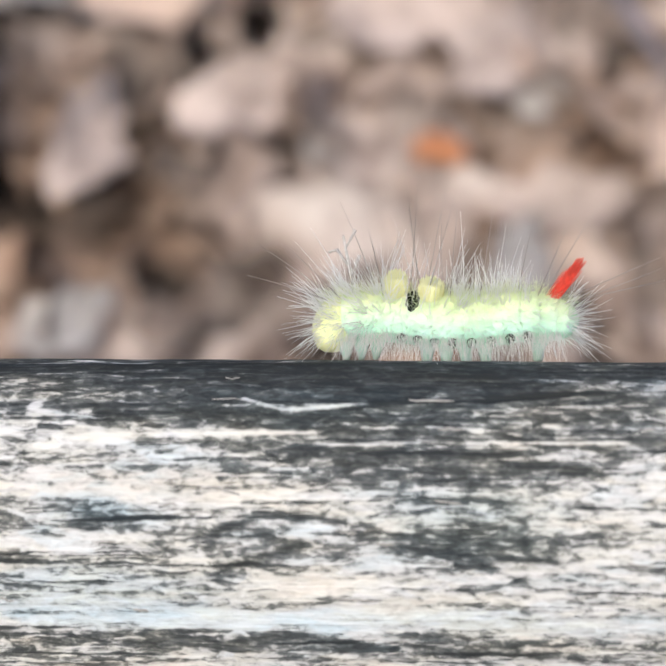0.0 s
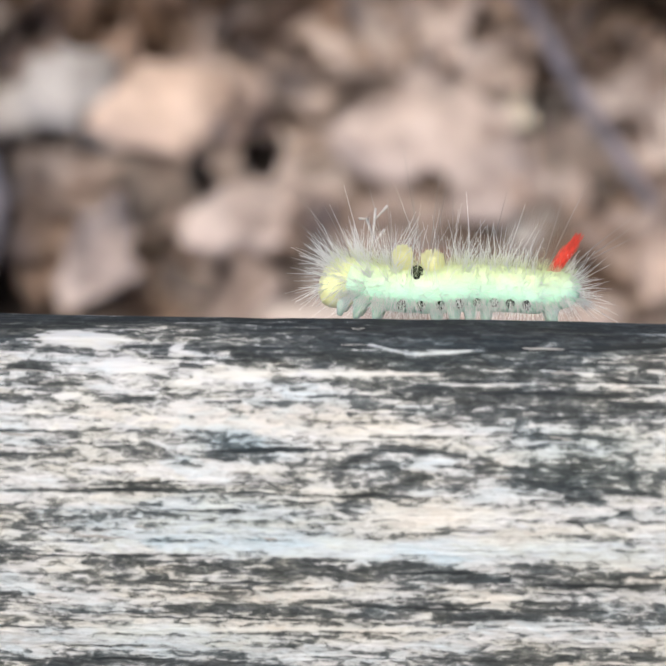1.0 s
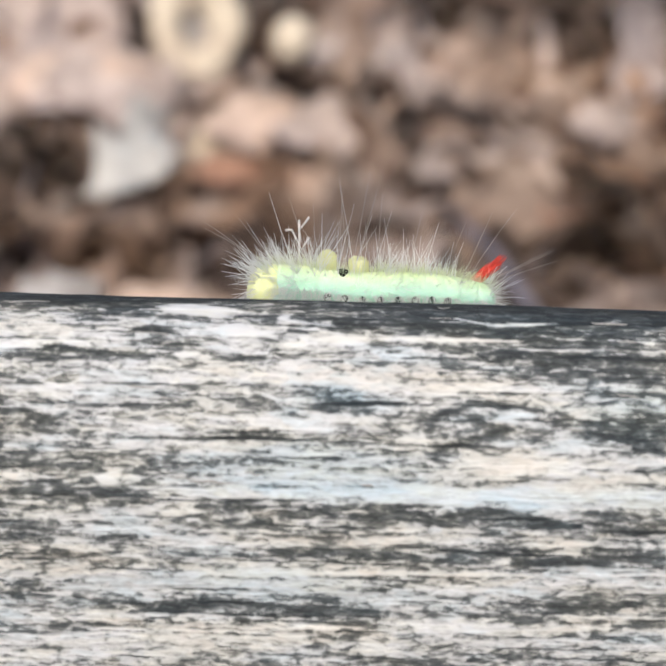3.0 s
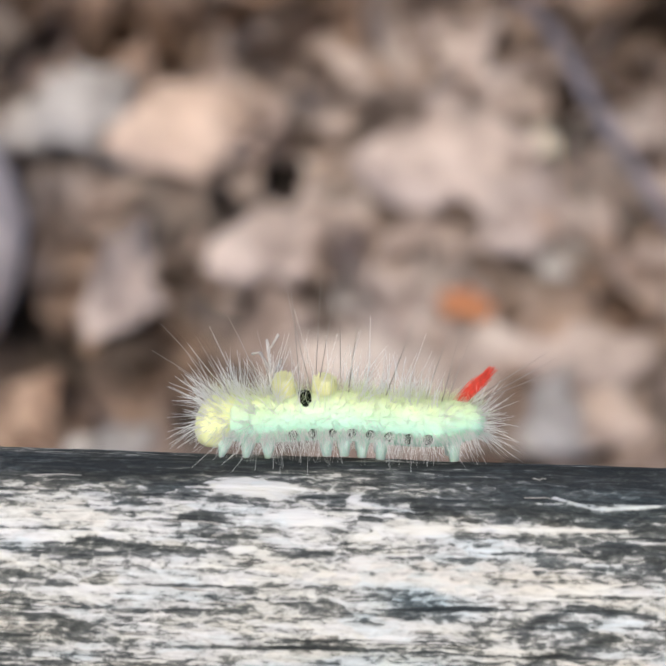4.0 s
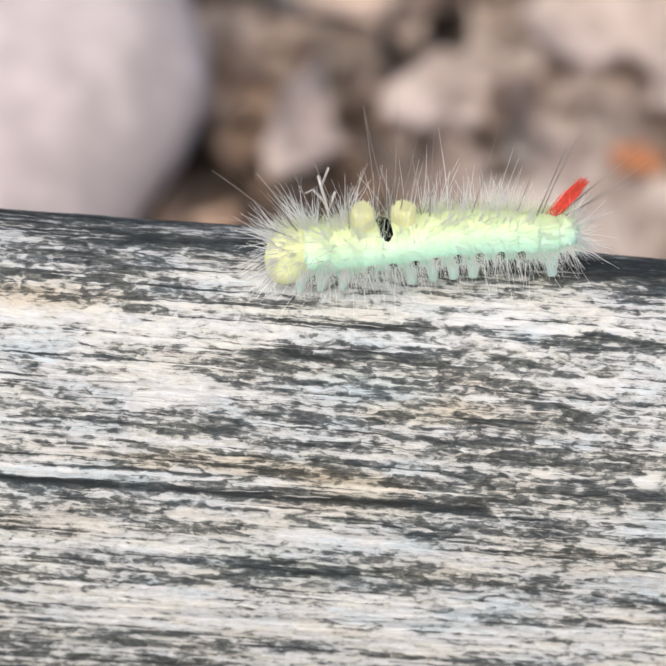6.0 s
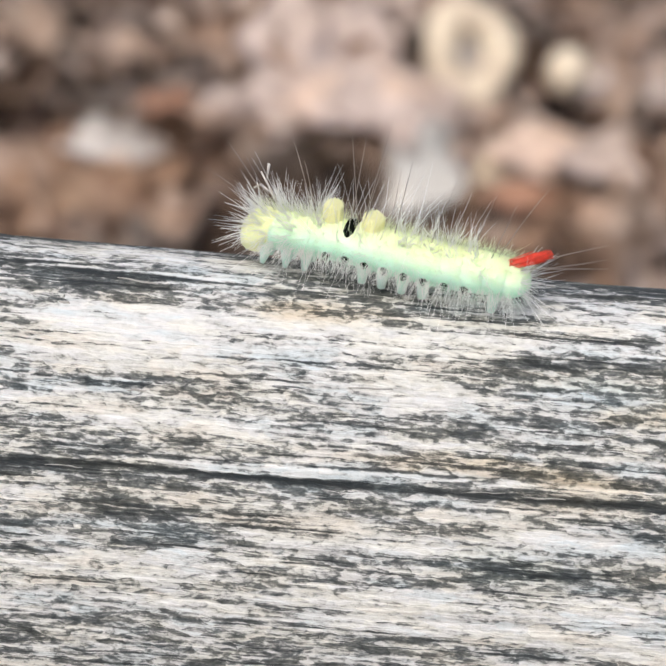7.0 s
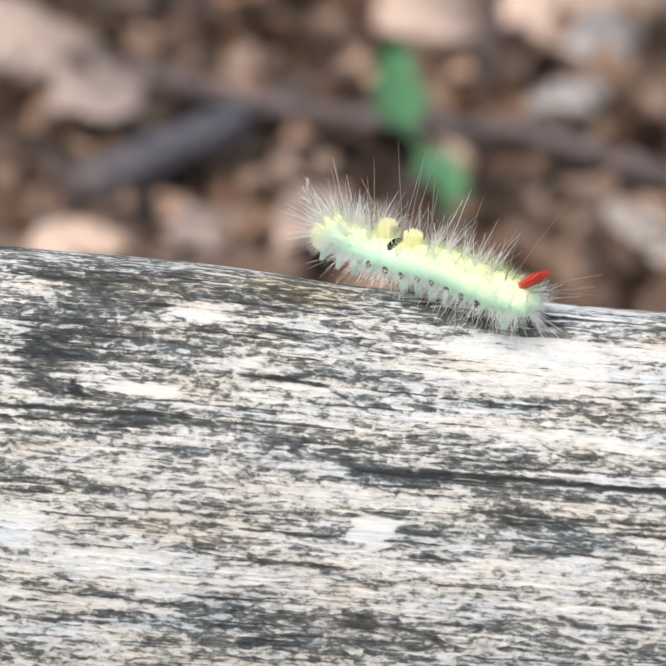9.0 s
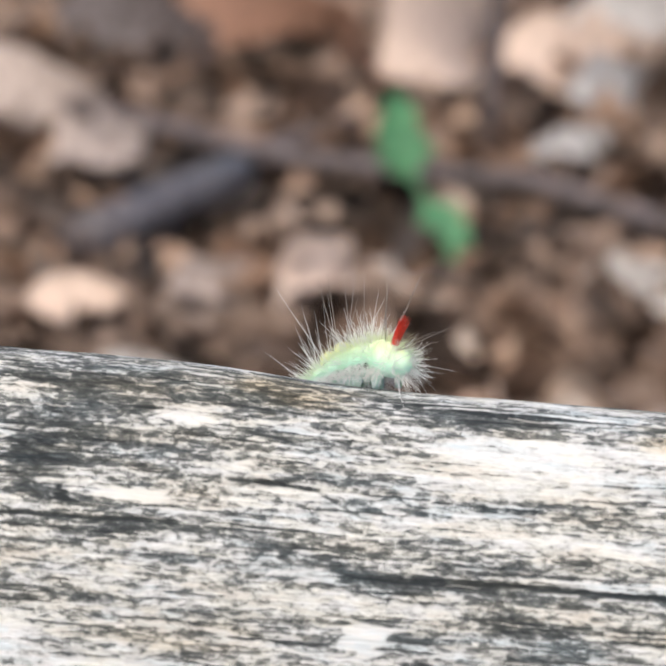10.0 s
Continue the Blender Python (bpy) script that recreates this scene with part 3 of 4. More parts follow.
def build_litter(name, label, material, seed, count, y0, y1, power):
    """Uncountable small leaves, one sheet of stuff."""
    rng = np.random.RandomState(seed)
    kinds = [leaf_shape(k % 3, 0.075, 0.045 + 0.006 * k, 0.06 + 0.04 * (k % 4) * (1 if k % 2 else -1), 0.5, rng) for k in range(8)]
    verts, faces, base = [], [], 0
    for n in range(count):
        y = y0 + (y1 - y0) * rng.rand() ** power
        x = -0.12 + (rng.rand() - 0.5) * (1.1 + 0.75 * y)
        v, f = kinds[rng.randint(8)]
        k = (0.42 + 0.42 * rng.rand()) * (1.0 if y1 < 1 else 1.35) * (1.0 if is_clear(x, y) else 0.6)
        tilt = 0.4
        m = turned(rng.randn() * tilt, rng.randn() * tilt, rng.rand() * 6.3)
        if is_dark_gap(x, y) and rng.rand() < 0.75:
            continue
        p = (v * k) @ m.T + (x, y, GROUND + 0.002 + 0.014 * rng.rand())
        verts.append(p)
        faces += [[base + i for i in q] for q in f]
        base += len(v)
    ob = mesh_object(name, np.concatenate(verts), faces, material)
    tagged(ob, label, "leaf litter", kind="stuff")


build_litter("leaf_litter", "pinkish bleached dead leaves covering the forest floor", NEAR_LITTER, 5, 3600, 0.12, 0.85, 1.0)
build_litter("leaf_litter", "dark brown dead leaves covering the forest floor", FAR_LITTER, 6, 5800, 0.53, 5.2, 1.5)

def build_scattered_litter():
    """Sparser leaves on the rest of the forest floor, all round the rail."""
    rng = np.random.RandomState(8)
    kinds = [leaf_shape(k % 3, 0.09, 0.055, 0.15 * (1 if k % 2 else -1), 0.5, rng) for k in range(4)]
    verts, faces, base = [], [], 0
    for n in range(5200):
        x, y = -3.2 + 6.2 * rng.rand(), -2.4 + 7.5 * rng.rand()
        if y > 0 and abs(x + 0.12) < 0.5 + 0.35 * y:
            continue
        v, f = kinds[rng.randint(4)]
        p = (v * (0.6 + 0.8 * rng.rand())) @ turned(rng.randn() * 0.3, rng.randn() * 0.3, rng.rand() * 6.3).T + (x, y, GROUND + 0.004 + 0.01 * rng.rand())
        verts.append(p)
        faces += [[base + i for i in q] for q in f]
        base += len(v)
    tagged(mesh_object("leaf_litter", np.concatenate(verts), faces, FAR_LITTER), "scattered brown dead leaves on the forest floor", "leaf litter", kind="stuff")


build_scattered_litter()

LEAF_RNG = np.random.RandomState(9)
LEAF_MESHES = []
for k in range(12):
    v, f = leaf_shape(k % 3, 0.085, 0.05 + 0.006 * (k % 6), (0.12, -0.1, 0.2, -0.15, 0.08, 0.22)[k % 6], 0.6, LEAF_RNG)
    me = bpy.data.meshes.new("fallen_leaf")
    me.from_pydata(v.tolist(), [], f)
    me.polygons.foreach_set("use_smooth", [True] * len(me.polygons))
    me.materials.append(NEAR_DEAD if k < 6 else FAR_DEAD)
    LEAF_MESHES.append(me)


def build_fallen_leaves():
    rng = LEAF_RNG
    for n in range(360):
        y = 0.25 + 1.9 * rng.rand()
        x = -0.13 + (rng.rand() - 0.5) * (0.45 + 0.55 * y)
        if not is_clear(x, y) or is_dark_gap(x, y):
            continue
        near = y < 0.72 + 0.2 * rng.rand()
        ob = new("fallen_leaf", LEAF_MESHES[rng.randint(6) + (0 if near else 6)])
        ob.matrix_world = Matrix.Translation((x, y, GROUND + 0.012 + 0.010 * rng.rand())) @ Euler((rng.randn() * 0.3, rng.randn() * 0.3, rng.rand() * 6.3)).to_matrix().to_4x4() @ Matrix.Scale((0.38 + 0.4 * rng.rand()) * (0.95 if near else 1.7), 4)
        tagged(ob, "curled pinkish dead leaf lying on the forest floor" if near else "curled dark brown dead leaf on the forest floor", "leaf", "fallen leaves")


build_fallen_leaves()


def placed_leaf(name, label, x, y, length, width, turn, tilt, material, kind=1, curl=0.2, lift=0.02):
    rng = np.random.RandomState(int(abs(x * 977 + y * 131)) % 10000)
    v, f = leaf_shape(kind, length, width, curl, 0.4, rng)
    ob = mesh_object(name, v, f, material)
    ob.matrix_world = Matrix.Translation((x, y, GROUND + lift)) @ Euler((radians(tilt), 0, radians(turn))).to_matrix().to_4x4()
    return tagged(ob, label, "leaf")


NEAR_LEAVES = [
    (-0.117, 0.385, 0.06, 0.032, 80, PINKISH, "pinkish dead leaf on edge among the litter"),
    (-0.103, 0.475, 0.06, 0.04, 20, PEACH, "peach coloured dead leaf on the litter"),
    (-0.144, 0.49, 0.05, 0.035, 40, PALE, "pale grey dead leaf on the litter"),
    (0.005, 0.46, 0.075, 0.045, 10, PINKISH, "broad pinkish dead leaf on the litter"),
    (-0.064, 0.405, 0.05, 0.03, 30, PINKISH, "pinkish dead leaf on the litter"),
    (0.098, 0.392, 0.06, 0.03, 85, PEACH, "light peach dead leaf on the litter"),
    (0.034, 0.43, 0.05, 0.035, 60, PINKISH, "pinkish dead leaf on the litter"),
    (0.058, 0.35, 0.05, 0.028, 10, ROSE, "dull rose dead leaf on the litter"),
    (0.087, 0.594, 0.03, 0.018, 60, RUSTY, "rusty dead leaf on the litter"),
    (0.015, 0.285, 0.025, 0.014, 60, RUSTY, "small rusty dead leaf on the litter"),
    (0.042, 0.322, 0.04, 0.026, 70, PALE, "pale grey dead leaf on the litter"),
    (-0.114, 0.295, 0.04, 0.024, 40, PALE, "pale grey dead leaf on the litter")]
FAR_LEAVES = [
    (-0.165, 0.78, 0.09, 0.055, 70, PINKISH, "large pinkish dead leaf on the litter"),
    (-0.144, 0.70, 0.08, 0.05, 20, PINKISH, "large pinkish dead leaf on the litter"),
    (0.149, 0.77, 0.12, 0.065, 80, PINKISH, "upright pinkish dead leaf on the litter"),
    (0.113, 0.68, 0.04, 0.025, 20, ROSE, "pinkish dead leaf on the litter"),
    (-0.026, 0.665, 0.06, 0.035, 0, ROSE, "dull rose dead leaf on the litter"),
    (0.032, 0.635, 0.04, 0.025, 60, ROSE, "dull rose dead leaf on the litter"),
    (-0.074, 0.618, 0.035, 0.022, 10, RUSTY, "rusty dead leaf on the litter"),
    (-0.185, 0.775, 0.09, 0.06, 0, PINKISH, "broad pinkish dead leaf on the litter"),
    (-0.157, 0.705, 0.08, 0.05, 10, PEACH, "peach coloured dead leaf on the litter"),
    (-0.258, 0.69, 0.03, 0.02, 30, RUSTY, "small rusty dead leaf on the litter"),
    (-0.066, 0.668, 0.05, 0.035, 20, PEACH, "tan dead leaf on the litter"),
    (-0.303, 1.14, 0.12, 0.06, 75, PEACH, "upright orange brown dead leaf on the litter"),
    (-0.463, 1.013, 0.08, 0.05, 20, PEACH, "tan dead leaf on the litter"),
    (-0.529, 1.47, 0.12, 0.07, 60, ROSE, "dull rose dead leaf on the litter"),
    (-0.107, 1.60, 0.10, 0.06, 50, PALE, "pale grey dead leaf on the litter")]
for x, y, length, width, turn, material, label in NEAR_LEAVES + FAR_LEAVES:
    placed_leaf("dead_leaf", label, x, y - 0.027 * (y + 0.25), length, width, turn, 32, material, 1, 0.14, 0.030)
placed_leaf("bleached_leaf", "small bleached white dead leaf on the litter", -0.033, 0.376, 0.022, 0.015, 80, 40, PALE, 1)
placed_leaf("pinkish_leaf", "small pinkish brown dead leaf on the litter", -0.054, 0.345, 0.018, 0.011, 10, 30, ROSE, 1, 0.12, 0.013)
placed_leaf("orange_leaf", "small orange dead leaf on the litter", 0.013, 0.371, 0.022, 0.013, -20, 30, ORANGE, 1)
placed_leaf("bleached_leaf", "pale grey dead leaf on the litter", 0.052, 0.395, 0.024, 0.016, 30, 30, PALE, 1)
placed_leaf("cream_leaf", "small cream dead leaf on the litter", 0.045, 0.455, 0.02, 0.016, 70, 40, CREAM, 1, 0.2, 0.032)
placed_leaf("bleached_leaf", "pale grey dead leaf on the litter", -0.124, 0.466, 0.036, 0.024, 30, 25, PALE, 1, 0.12, 0.013)
placed_leaf("bleached_leaf", "pale bluish grey dead leaf on the litter", -0.158, 0.475, 0.05, 0.03, 20, 25, PALE, 1, 0.12, 0.013)
placed_leaf("pinkish_leaf", "large pinkish brown dead leaf on the litter", -0.055, 0.41, 0.051, 0.034, 20, 25, ROSE, 1, 0.12, 0.013)
placed_leaf("pinkish_leaf", "large pinkish brown dead leaf on the litter", -0.115, 0.374, 0.037, 0.027, 75, 25, ROSE, 1, 0.12, 0.013)
placed_leaf("pinkish_leaf", "large pinkish brown dead leaf on the litter", 0.02, 0.44, 0.048, 0.034, -20, 25, ROSE, 1, 0.12, 0.013)
placed_leaf("pinkish_leaf", "large pinkish brown dead leaf on the litter", 0.1, 0.4, 0.034, 0.024, 60, 25, ROSE, 1, 0.12, 0.013)
placed_leaf("bleached_leaf", "lobed bleached white dead leaf on the litter", -0.12, 0.605, 0.085, 0.05, 75, 35, BLEACHED, 2, 0.15, 0.034)
placed_leaf("pinkish_leaf", "pinkish brown dead leaf on the litter", 0.003, 0.545, 0.03, 0.018, 70, 30, PINKISH, 1)
placed_leaf("pinkish_leaf", "large pinkish brown dead leaf on the litter", -0.19, 0.68, 0.11, 0.06, 30, 30, PINKISH, 1)
placed_leaf("cream_leaf", "tan dead leaf on the litter", -0.08, 0.645, 0.045, 0.03, 50, 40, CREAM, 1)
placed_leaf("bleached_leaf", "pale grey dead leaf on the litter", -0.28, 0.63, 0.055, 0.028, 0, 40, PALE, 1)
placed_leaf("bleached_leaf", "pale grey dead leaf on the litter", -0.399, 0.857, 0.075, 0.05, 20, 40, PALE, 1)
placed_leaf("bleached_leaf", "pale grey dead leaf on the litter", -0.072, 1.17, 0.075, 0.035, 0, 40, PALE, 1)
placed_leaf("pinkish_leaf", "reddish dead leaf on the litter", -0.305, 1.09, 0.09, 0.05, 70, 40, PINKISH, 1)
placed_leaf("bleached_leaf", "greyish dead leaf on the litter", -0.385, 1.10, 0.09, 0.06, 60, 30, ROSE, 1, 0.15, 0.012)
placed_leaf("pinkish_leaf", "large pinkish dead leaf on the litter", -0.23, 2.0, 0.26, 0.24, 80, 55, PEACH, 1, 0.1)
placed_leaf("peach_leaf", "peach coloured dead leaf on the litter", -0.09, 2.02, 0.2, 0.13, 30, 50, PEACH, 1, 0.12)
placed_leaf("peach_leaf", "peach coloured dead leaf on the litter", 0.03, 1.92, 0.16, 0.12, 100, 50, PEACH, 1, 0.12)
placed_leaf("bleached_leaf", "large pale grey dead leaf on the litter", 0.02, 2.3, 0.24, 0.16, 20, 55, PALE, 1, 0.1)
placed_leaf("brown_leaf", "large reddish brown dead leaf on the litter", -0.47, 2.05, 0.26, 0.16, 40, 50, RUSTY, 1, 0.12)
placed_leaf("brown_leaf", "reddish brown dead leaf on the litter", -0.33, 1.95, 0.16, 0.11, 120, 50, RUSTY, 1, 0.15)
placed_leaf("pinkish_leaf", "wide pinkish dead leaf on the litter", -0.66, 1.60, 0.2, 0.13, 10, 45, ROSE, 1, 0.12)
placed_leaf("bleached_leaf", "pale lilac dead leaf on the litter", -0.02, 1.09, 0.09, 0.05, 10, 40, PALE, 1)
placed_leaf("bleached_leaf", "pale grey dead leaf on the litter", -0.06, 1.85, 0.12, 0.1, 60, 50, PALE, 1)
placed_leaf("orange_leaf", "dull orange dead leaf on the litter", 0.02, 1.72, 0.12, 0.08, 100, 45, RUSTY, 1)
placed_leaf("brown_leaf", "large dull brown dead leaf on the litter", -0.62, 1.95, 0.24, 0.16, 0, 50, BARK, 1, 0.12)


def build_floor_wood():
    g = GROUND
    stick = tagged(new("broken_stick"), "short broken grey stick on the dead leaves", "stick")
    ends = (Vector((-0.492, 1.150, g + 0.028)), Vector((-0.402, 1.385, g + 0.028)))
    line = [ends[0].lerp(ends[1], q) for q in (0, 0.25, 0.5, 0.75, 1)]
    v, f = tube(line, [0.0185, 0.0195, 0.020, 0.0195, 0.0185], 14)
    v = v + np.random.RandomState(2).randn(*v.shape) * 0.0008
    mesh_object("bark", v, f, DARKBARK, stick)
    for a, b in ((ends[0], line[1]), (ends[1], line[3])):
        b = a + (a - b).normalized() * 0.005
        v, f = tube([a, b], [0.016, 0.013], 12)
        mesh_object("broken_end", v, f, BARK, stick, "dark broken end")
    branch = tagged(new("fallen_branch"), "long grey fallen branch across the dead leaves", "branch")
    pts = [(x, y, g + 0.028) for x, y in BRANCH]
    v, f = tube(pts, [0.007, 0.009, 0.010, 0.010, 0.0095, 0.0095, 0.010, 0.010], 10)
    mesh_object("limb", v, f, BARK, branch)
    v, f = tube([(-0.40, 1.48, g + 0.02), (-0.33, 1.60, g + 0.03), (-0.27, 1.75, g + 0.016)], [0.012, 0.010, 0.006], 8)
    mesh_object("side_twig", v, f, BARK, branch, "thin forking side twig")


build_floor_wood()


def build_thin_twigs():
    """Thin twigs lying on the litter: a lilac-grey one and a straw-coloured one."""
    g = GROUND
    lilac = plain_leaf("lilac_grey_bark", (0.23, 0.205, 0.235), (0.15, 0.135, 0.15))
    v, f = tube([(0.030, 0.580, g + 0.024), (0.052, 0.530, g + 0.030), (0.070, 0.470, g + 0.031), (0.099, 0.405, g + 0.022)], [0.0022, 0.0032, 0.0036, 0.003], 8)
    tagged(mesh_object("fallen_twig", v, f, lilac), "thin lilac-grey twig lying on pinkish dead leaves", "twig")
    v, f = tube([(0.092, 0.775, g + 0.030), (0.0905, 0.735, g + 0.032), (0.089, 0.685, g + 0.030)], [0.003, 0.0045, 0.0035], 8)
    tagged(mesh_object("dry_stalk", v, f, PEACH), "pale straw-coloured dry stalk on the dead leaves", "stalk")


build_thin_twigs()


def build_dry_stem():
    g = GROUND
    v, f = tube([(-0.188, 1.58, g), (-0.186, 1.59, g + 0.09), (-0.190, 1.60, g + 0.20), (-0.183, 1.61, g + 0.32), (-0.186, 1.62, g + 0.42)], [0.009, 0.0085, 0.008, 0.007, 0.005], 8)
    tagged(mesh_object("dry_stalk", v, f, BARK), "thin dry brown stalk standing in the dead leaves", "stalk")


build_dry_stem()


def build_ring():
    """The pale broken end of a hollow stem lying on the litter."""
    verts, faces, n = [], [], 24
    for i in range(n):
        a = 2 * math.pi * i / n
        k = 1 + 0.08 * math.sin(3 * a + 1)
        for r, z in ((0.028 * k, -0.006), (0.028 * k, 0.004), (0.023 * k, 0.008), (0.0095, 0.005), (0.009, -0.006)):
            verts.append((r * math.cos(a) * 0.92, r * math.sin(a) * 1.15, z))
    for i in range(n):
        for j in range(5):
            k, l = (i + 1) % n, (j + 1) % 5
            faces.append((i * 5 + j, k * 5 + j, k * 5 + l, i * 5 + l))
    ob = mesh_object("hollow_fungus", verts, faces, CREAM)
    ob.matrix_world = Matrix.Translation((-0.101, 0.745, GROUND + 0.034)) @ Euler((radians(55), 0, radians(10))).to_matrix().to_4x4()
    tagged(ob, "cream ring-shaped hollow fungus on the dead leaves", "fungus")
    v, f = lathe([(-0.0045, 0.0105, 0.0105, 0), (-0.0025, 0.0105, 0.0105, 0)], 16)
    mesh_object("inner_floor", np.stack([v[:, 1], v[:, 2], v[:, 0]], 1), f, PALE, ob, "dull grey floor inside the ring")
    v, f = lathe([(-0.014, 0.004, 0.004, 0), (-0.010, 0.012, 0.012, 0), (0, 0.016, 0.016, 0), (0.010, 0.012, 0.012, 0), (0.014, 0.004, 0.004, 0)], 14)
    ob = mesh_object("cream_nut", v, f, CREAM)
    ob.matrix_world = Matrix.Translation((-0.047, 0.735, GROUND + 0.034)) @ Matrix.Scale(0.85, 4)
    tagged(ob, "small round cream nut on the dead leaves", "nut")


build_ring()


def build_stone():
    bm = bmesh.new()
    bmesh.ops.create_icosphere(bm, subdivisions=4, radius=1.0)
    for v in bm.verts:
        k = 1 + 0.06 * noise.noise(v.co * 1.6) + 0.03 * noise.noise(v.co * 5)
        v.co = Vector((v.co.x * 0.132, v.co.y * 0.078, v.co.z * 0.056)) * k
    me = bpy.data.meshes.new("pale_stone")
    bm.to_mesh(me)
    bm.free()
    me.polygons.foreach_set("use_smooth", [True] * len(me.polygons))
    me.materials.append(simple("pale_pinkish_stone", (0.76, 0.645, 0.61), 0.8, 0.2, 60.0, 0.75))
    ob = new("pale_stone", me)
    ob.matrix_world = pose(-0.249, 0.326, GROUND + 0.045, 0, 0, 60)
    tagged(ob, "smooth pale pinkish stone among dead leaves", "stone")


build_stone()


def build_seedling():
    plant = tagged(new("green_seedling"), "green seedling with two leaves among dead leaves", "seedling")
    plant.location = (-0.222, 1.31, GROUND)
    v, f = tube([(0, 0, 0), (-0.008, 0.002, 0.03), (-0.030, 0.012, 0.056)], [0.003, 0.0028, 0.0022], 8)
    mesh_object("stem", v, f, GREEN, plant)
    for at, length, width, axis, normal in (((-0.030, 0.012, 0.055), 0.070, 0.052, (-0.25, 0.35, 0.9), (0.15, -0.85, 0.5)), ((-0.012, 0.0, 0.036), 0.062, 0.042, (0.55, -0.5, -0.6), (0.1, -0.7, 0.7))):
        rng = np.random.RandomState(3)
        v, f = leaf_shape(1, length, width, 0.10, 0.2, rng)
        v[:, 0] += length / 2
        leaf = mesh_object("leaf", v, f, GREEN, plant)
        x = Vector(axis).normalized()
        y = Vector(normal).cross(x).normalized()
        m = Matrix((x, y, x.cross(y))).transposed().to_4x4()
        m.translation = at
        leaf.matrix_local = m


build_seedling()

# ---- the caterpillar ----
# seconds, then for the head and for the tail: place along the rail and across it from the ridge (cm), and the head's extra height (cm)
CRAWL = [(0.0, 1.2, 1.68, 4.36, 1.68, 0.0), (0.5, 0.15, 1.62, 3.71, 1.62, 0.0), (1.0, -0.5, 1.85, 2.95, 1.80, 0.2), (1.5, -0.77, 1.88, 2.91, 1.85, 0.0),
         (2.0, -1.07, 1.9, 2.64, 2.05, 0.0), (2.5, -2.12, 1.88, 1.66, 2.06, 0.0), (3.2, -3.75, 1.80, 0.03, 2.05, 0.0), (4.3, -5.43, 1.01, -1.79, 1.17, 0.0),
         (4.5, -5.77, 0.93, -2.44, 1.2, 0.0), (5.0, -7.24, 0.56, -3.82, 1.15, 0.0), (5.5, -9.2, -0.2, -5.27, 0.94, 0.0), (5.7, -10.05, -0.39, -6.1, 0.71, 0.0),
         (6.8, -15.05, 0.2, -10.85, -0.3, 0.1), (7.0, -16.0, 0.35, -11.75, -0.33, 0.1), (7.5, -18.35, -0.25, -14.0, -0.2, 0.12), (8.0, -20.55, -0.4, -16.3, -0.46, 0.12),
         (8.5, -21.45, 0.2, -17.38, -0.59, 0.75), (9.0, -22.05, 0.9, -18.3, -0.65, 0.6), (9.5, -22.6, 1.7, -19.75, -0.1, 0.35), (10.0, -22.3, 2.3, -20.6, 0.42, 0.0)]
LIFT = 0.0058
LEAN = [(0.0, 0.0), (3.2, 0.05), (4.3, 0.32), (5.0, 0.42), (5.7, 0.48), (6.8, 0.16), (7.5, 0.08), (8.5, 0.0), (10.0, 0.0)]      # how far it tips over to the far side


def crawl_at(t):
    rows = np.array(CRAWL)
    return [float(np.interp(t, rows[:, 0], rows[:, k])) for k in range(1, 6)]


def spine(t, u):
    """The place, forward direction and up direction of the body at u (0: head, 1: tail) and t seconds."""
    xh, sh, xt, st, lift = crawl_at(t)

    def place(w):
        bend = 4 * w * (1 - w)
        s = (sh + (st - sh) * w) / 100
        x = (xh + (xt - xh) * w) / 100
        y, z, ny, nz = on_rail(s)
        wave = 0.0004 * math.sin(2 * math.pi * (w * 1.3 + t * 1.4))
        up = LIFT + lift / 100 * max(0.0, 1 - w / 0.45) ** 1.4 + wave * min(1, bend * 3)
        return Vector((x, y + ny * up, z + nz * up)), Vector((0, ny, nz))

    p, n = place(u)
    a, b = place(u - 0.04)[0], place(u + 0.04)[0]
    return p, (a - b).normalized(), n


def body_pose(t, u):
    p, x, n = spine(t, u)
    n = (n + Vector((0, float(np.interp(t, *zip(*LEAN))) * 1.8, 0.8))).normalized()      # it holds itself more upright than the slope
    y = n.cross(x).normalized()
    z = x.cross(y)
    m = Matrix((x, y, z)).transposed().to_4x4()
    m.translation = p
    return m


SEGMENTS = [0.055 + 0.08 * k for k in range(13)]


def hairs(rng, roots, count_each, length, spread, width, rare=0.06):
    """Thin bent tapering hairs from roots, given as (place, direction, length factor)."""
    verts, faces = [], []
    for place, way, factor in roots:
        way = Vector(way).normalized()
        for n in range(count_each):
            d = (way + Vector(rng.randn(3)) * spread).normalized()
            ln = length * factor * (0.3 + 0.7 * rng.rand())
            if rng.rand() < rare:
                ln *= 1.8
            side = d.orthogonal().normalized()
            side.rotate(Matrix.Rotation(rng.rand() * 6.3, 3, d))
            other = d.cross(side)
            bow = Vector(rng.randn(3)) * 0.10 * ln
            base = len(verts)
            p0 = Vector(place) + Vector(rng.randn(3)) * 0.0004
            for u, w in ((0, 1.0), (0.5, 0.85), (1.0, 0.35)):
                p = p0 + d * ln * u + bow * u * u
                for a in (0, 2.09, 4.19):
                    verts.append(tuple(p + (side * math.cos(a) + other * math.sin(a)) * width * w))
            for r in (0, 3):
                for j in range(3):
                    k = (j + 1) % 3
                    faces.append((base + r + j, base + r + k, base + r + 3 + k, base + r + 3 + j))
    return verts, faces


WIDE = 1.24      # the body is broader than high


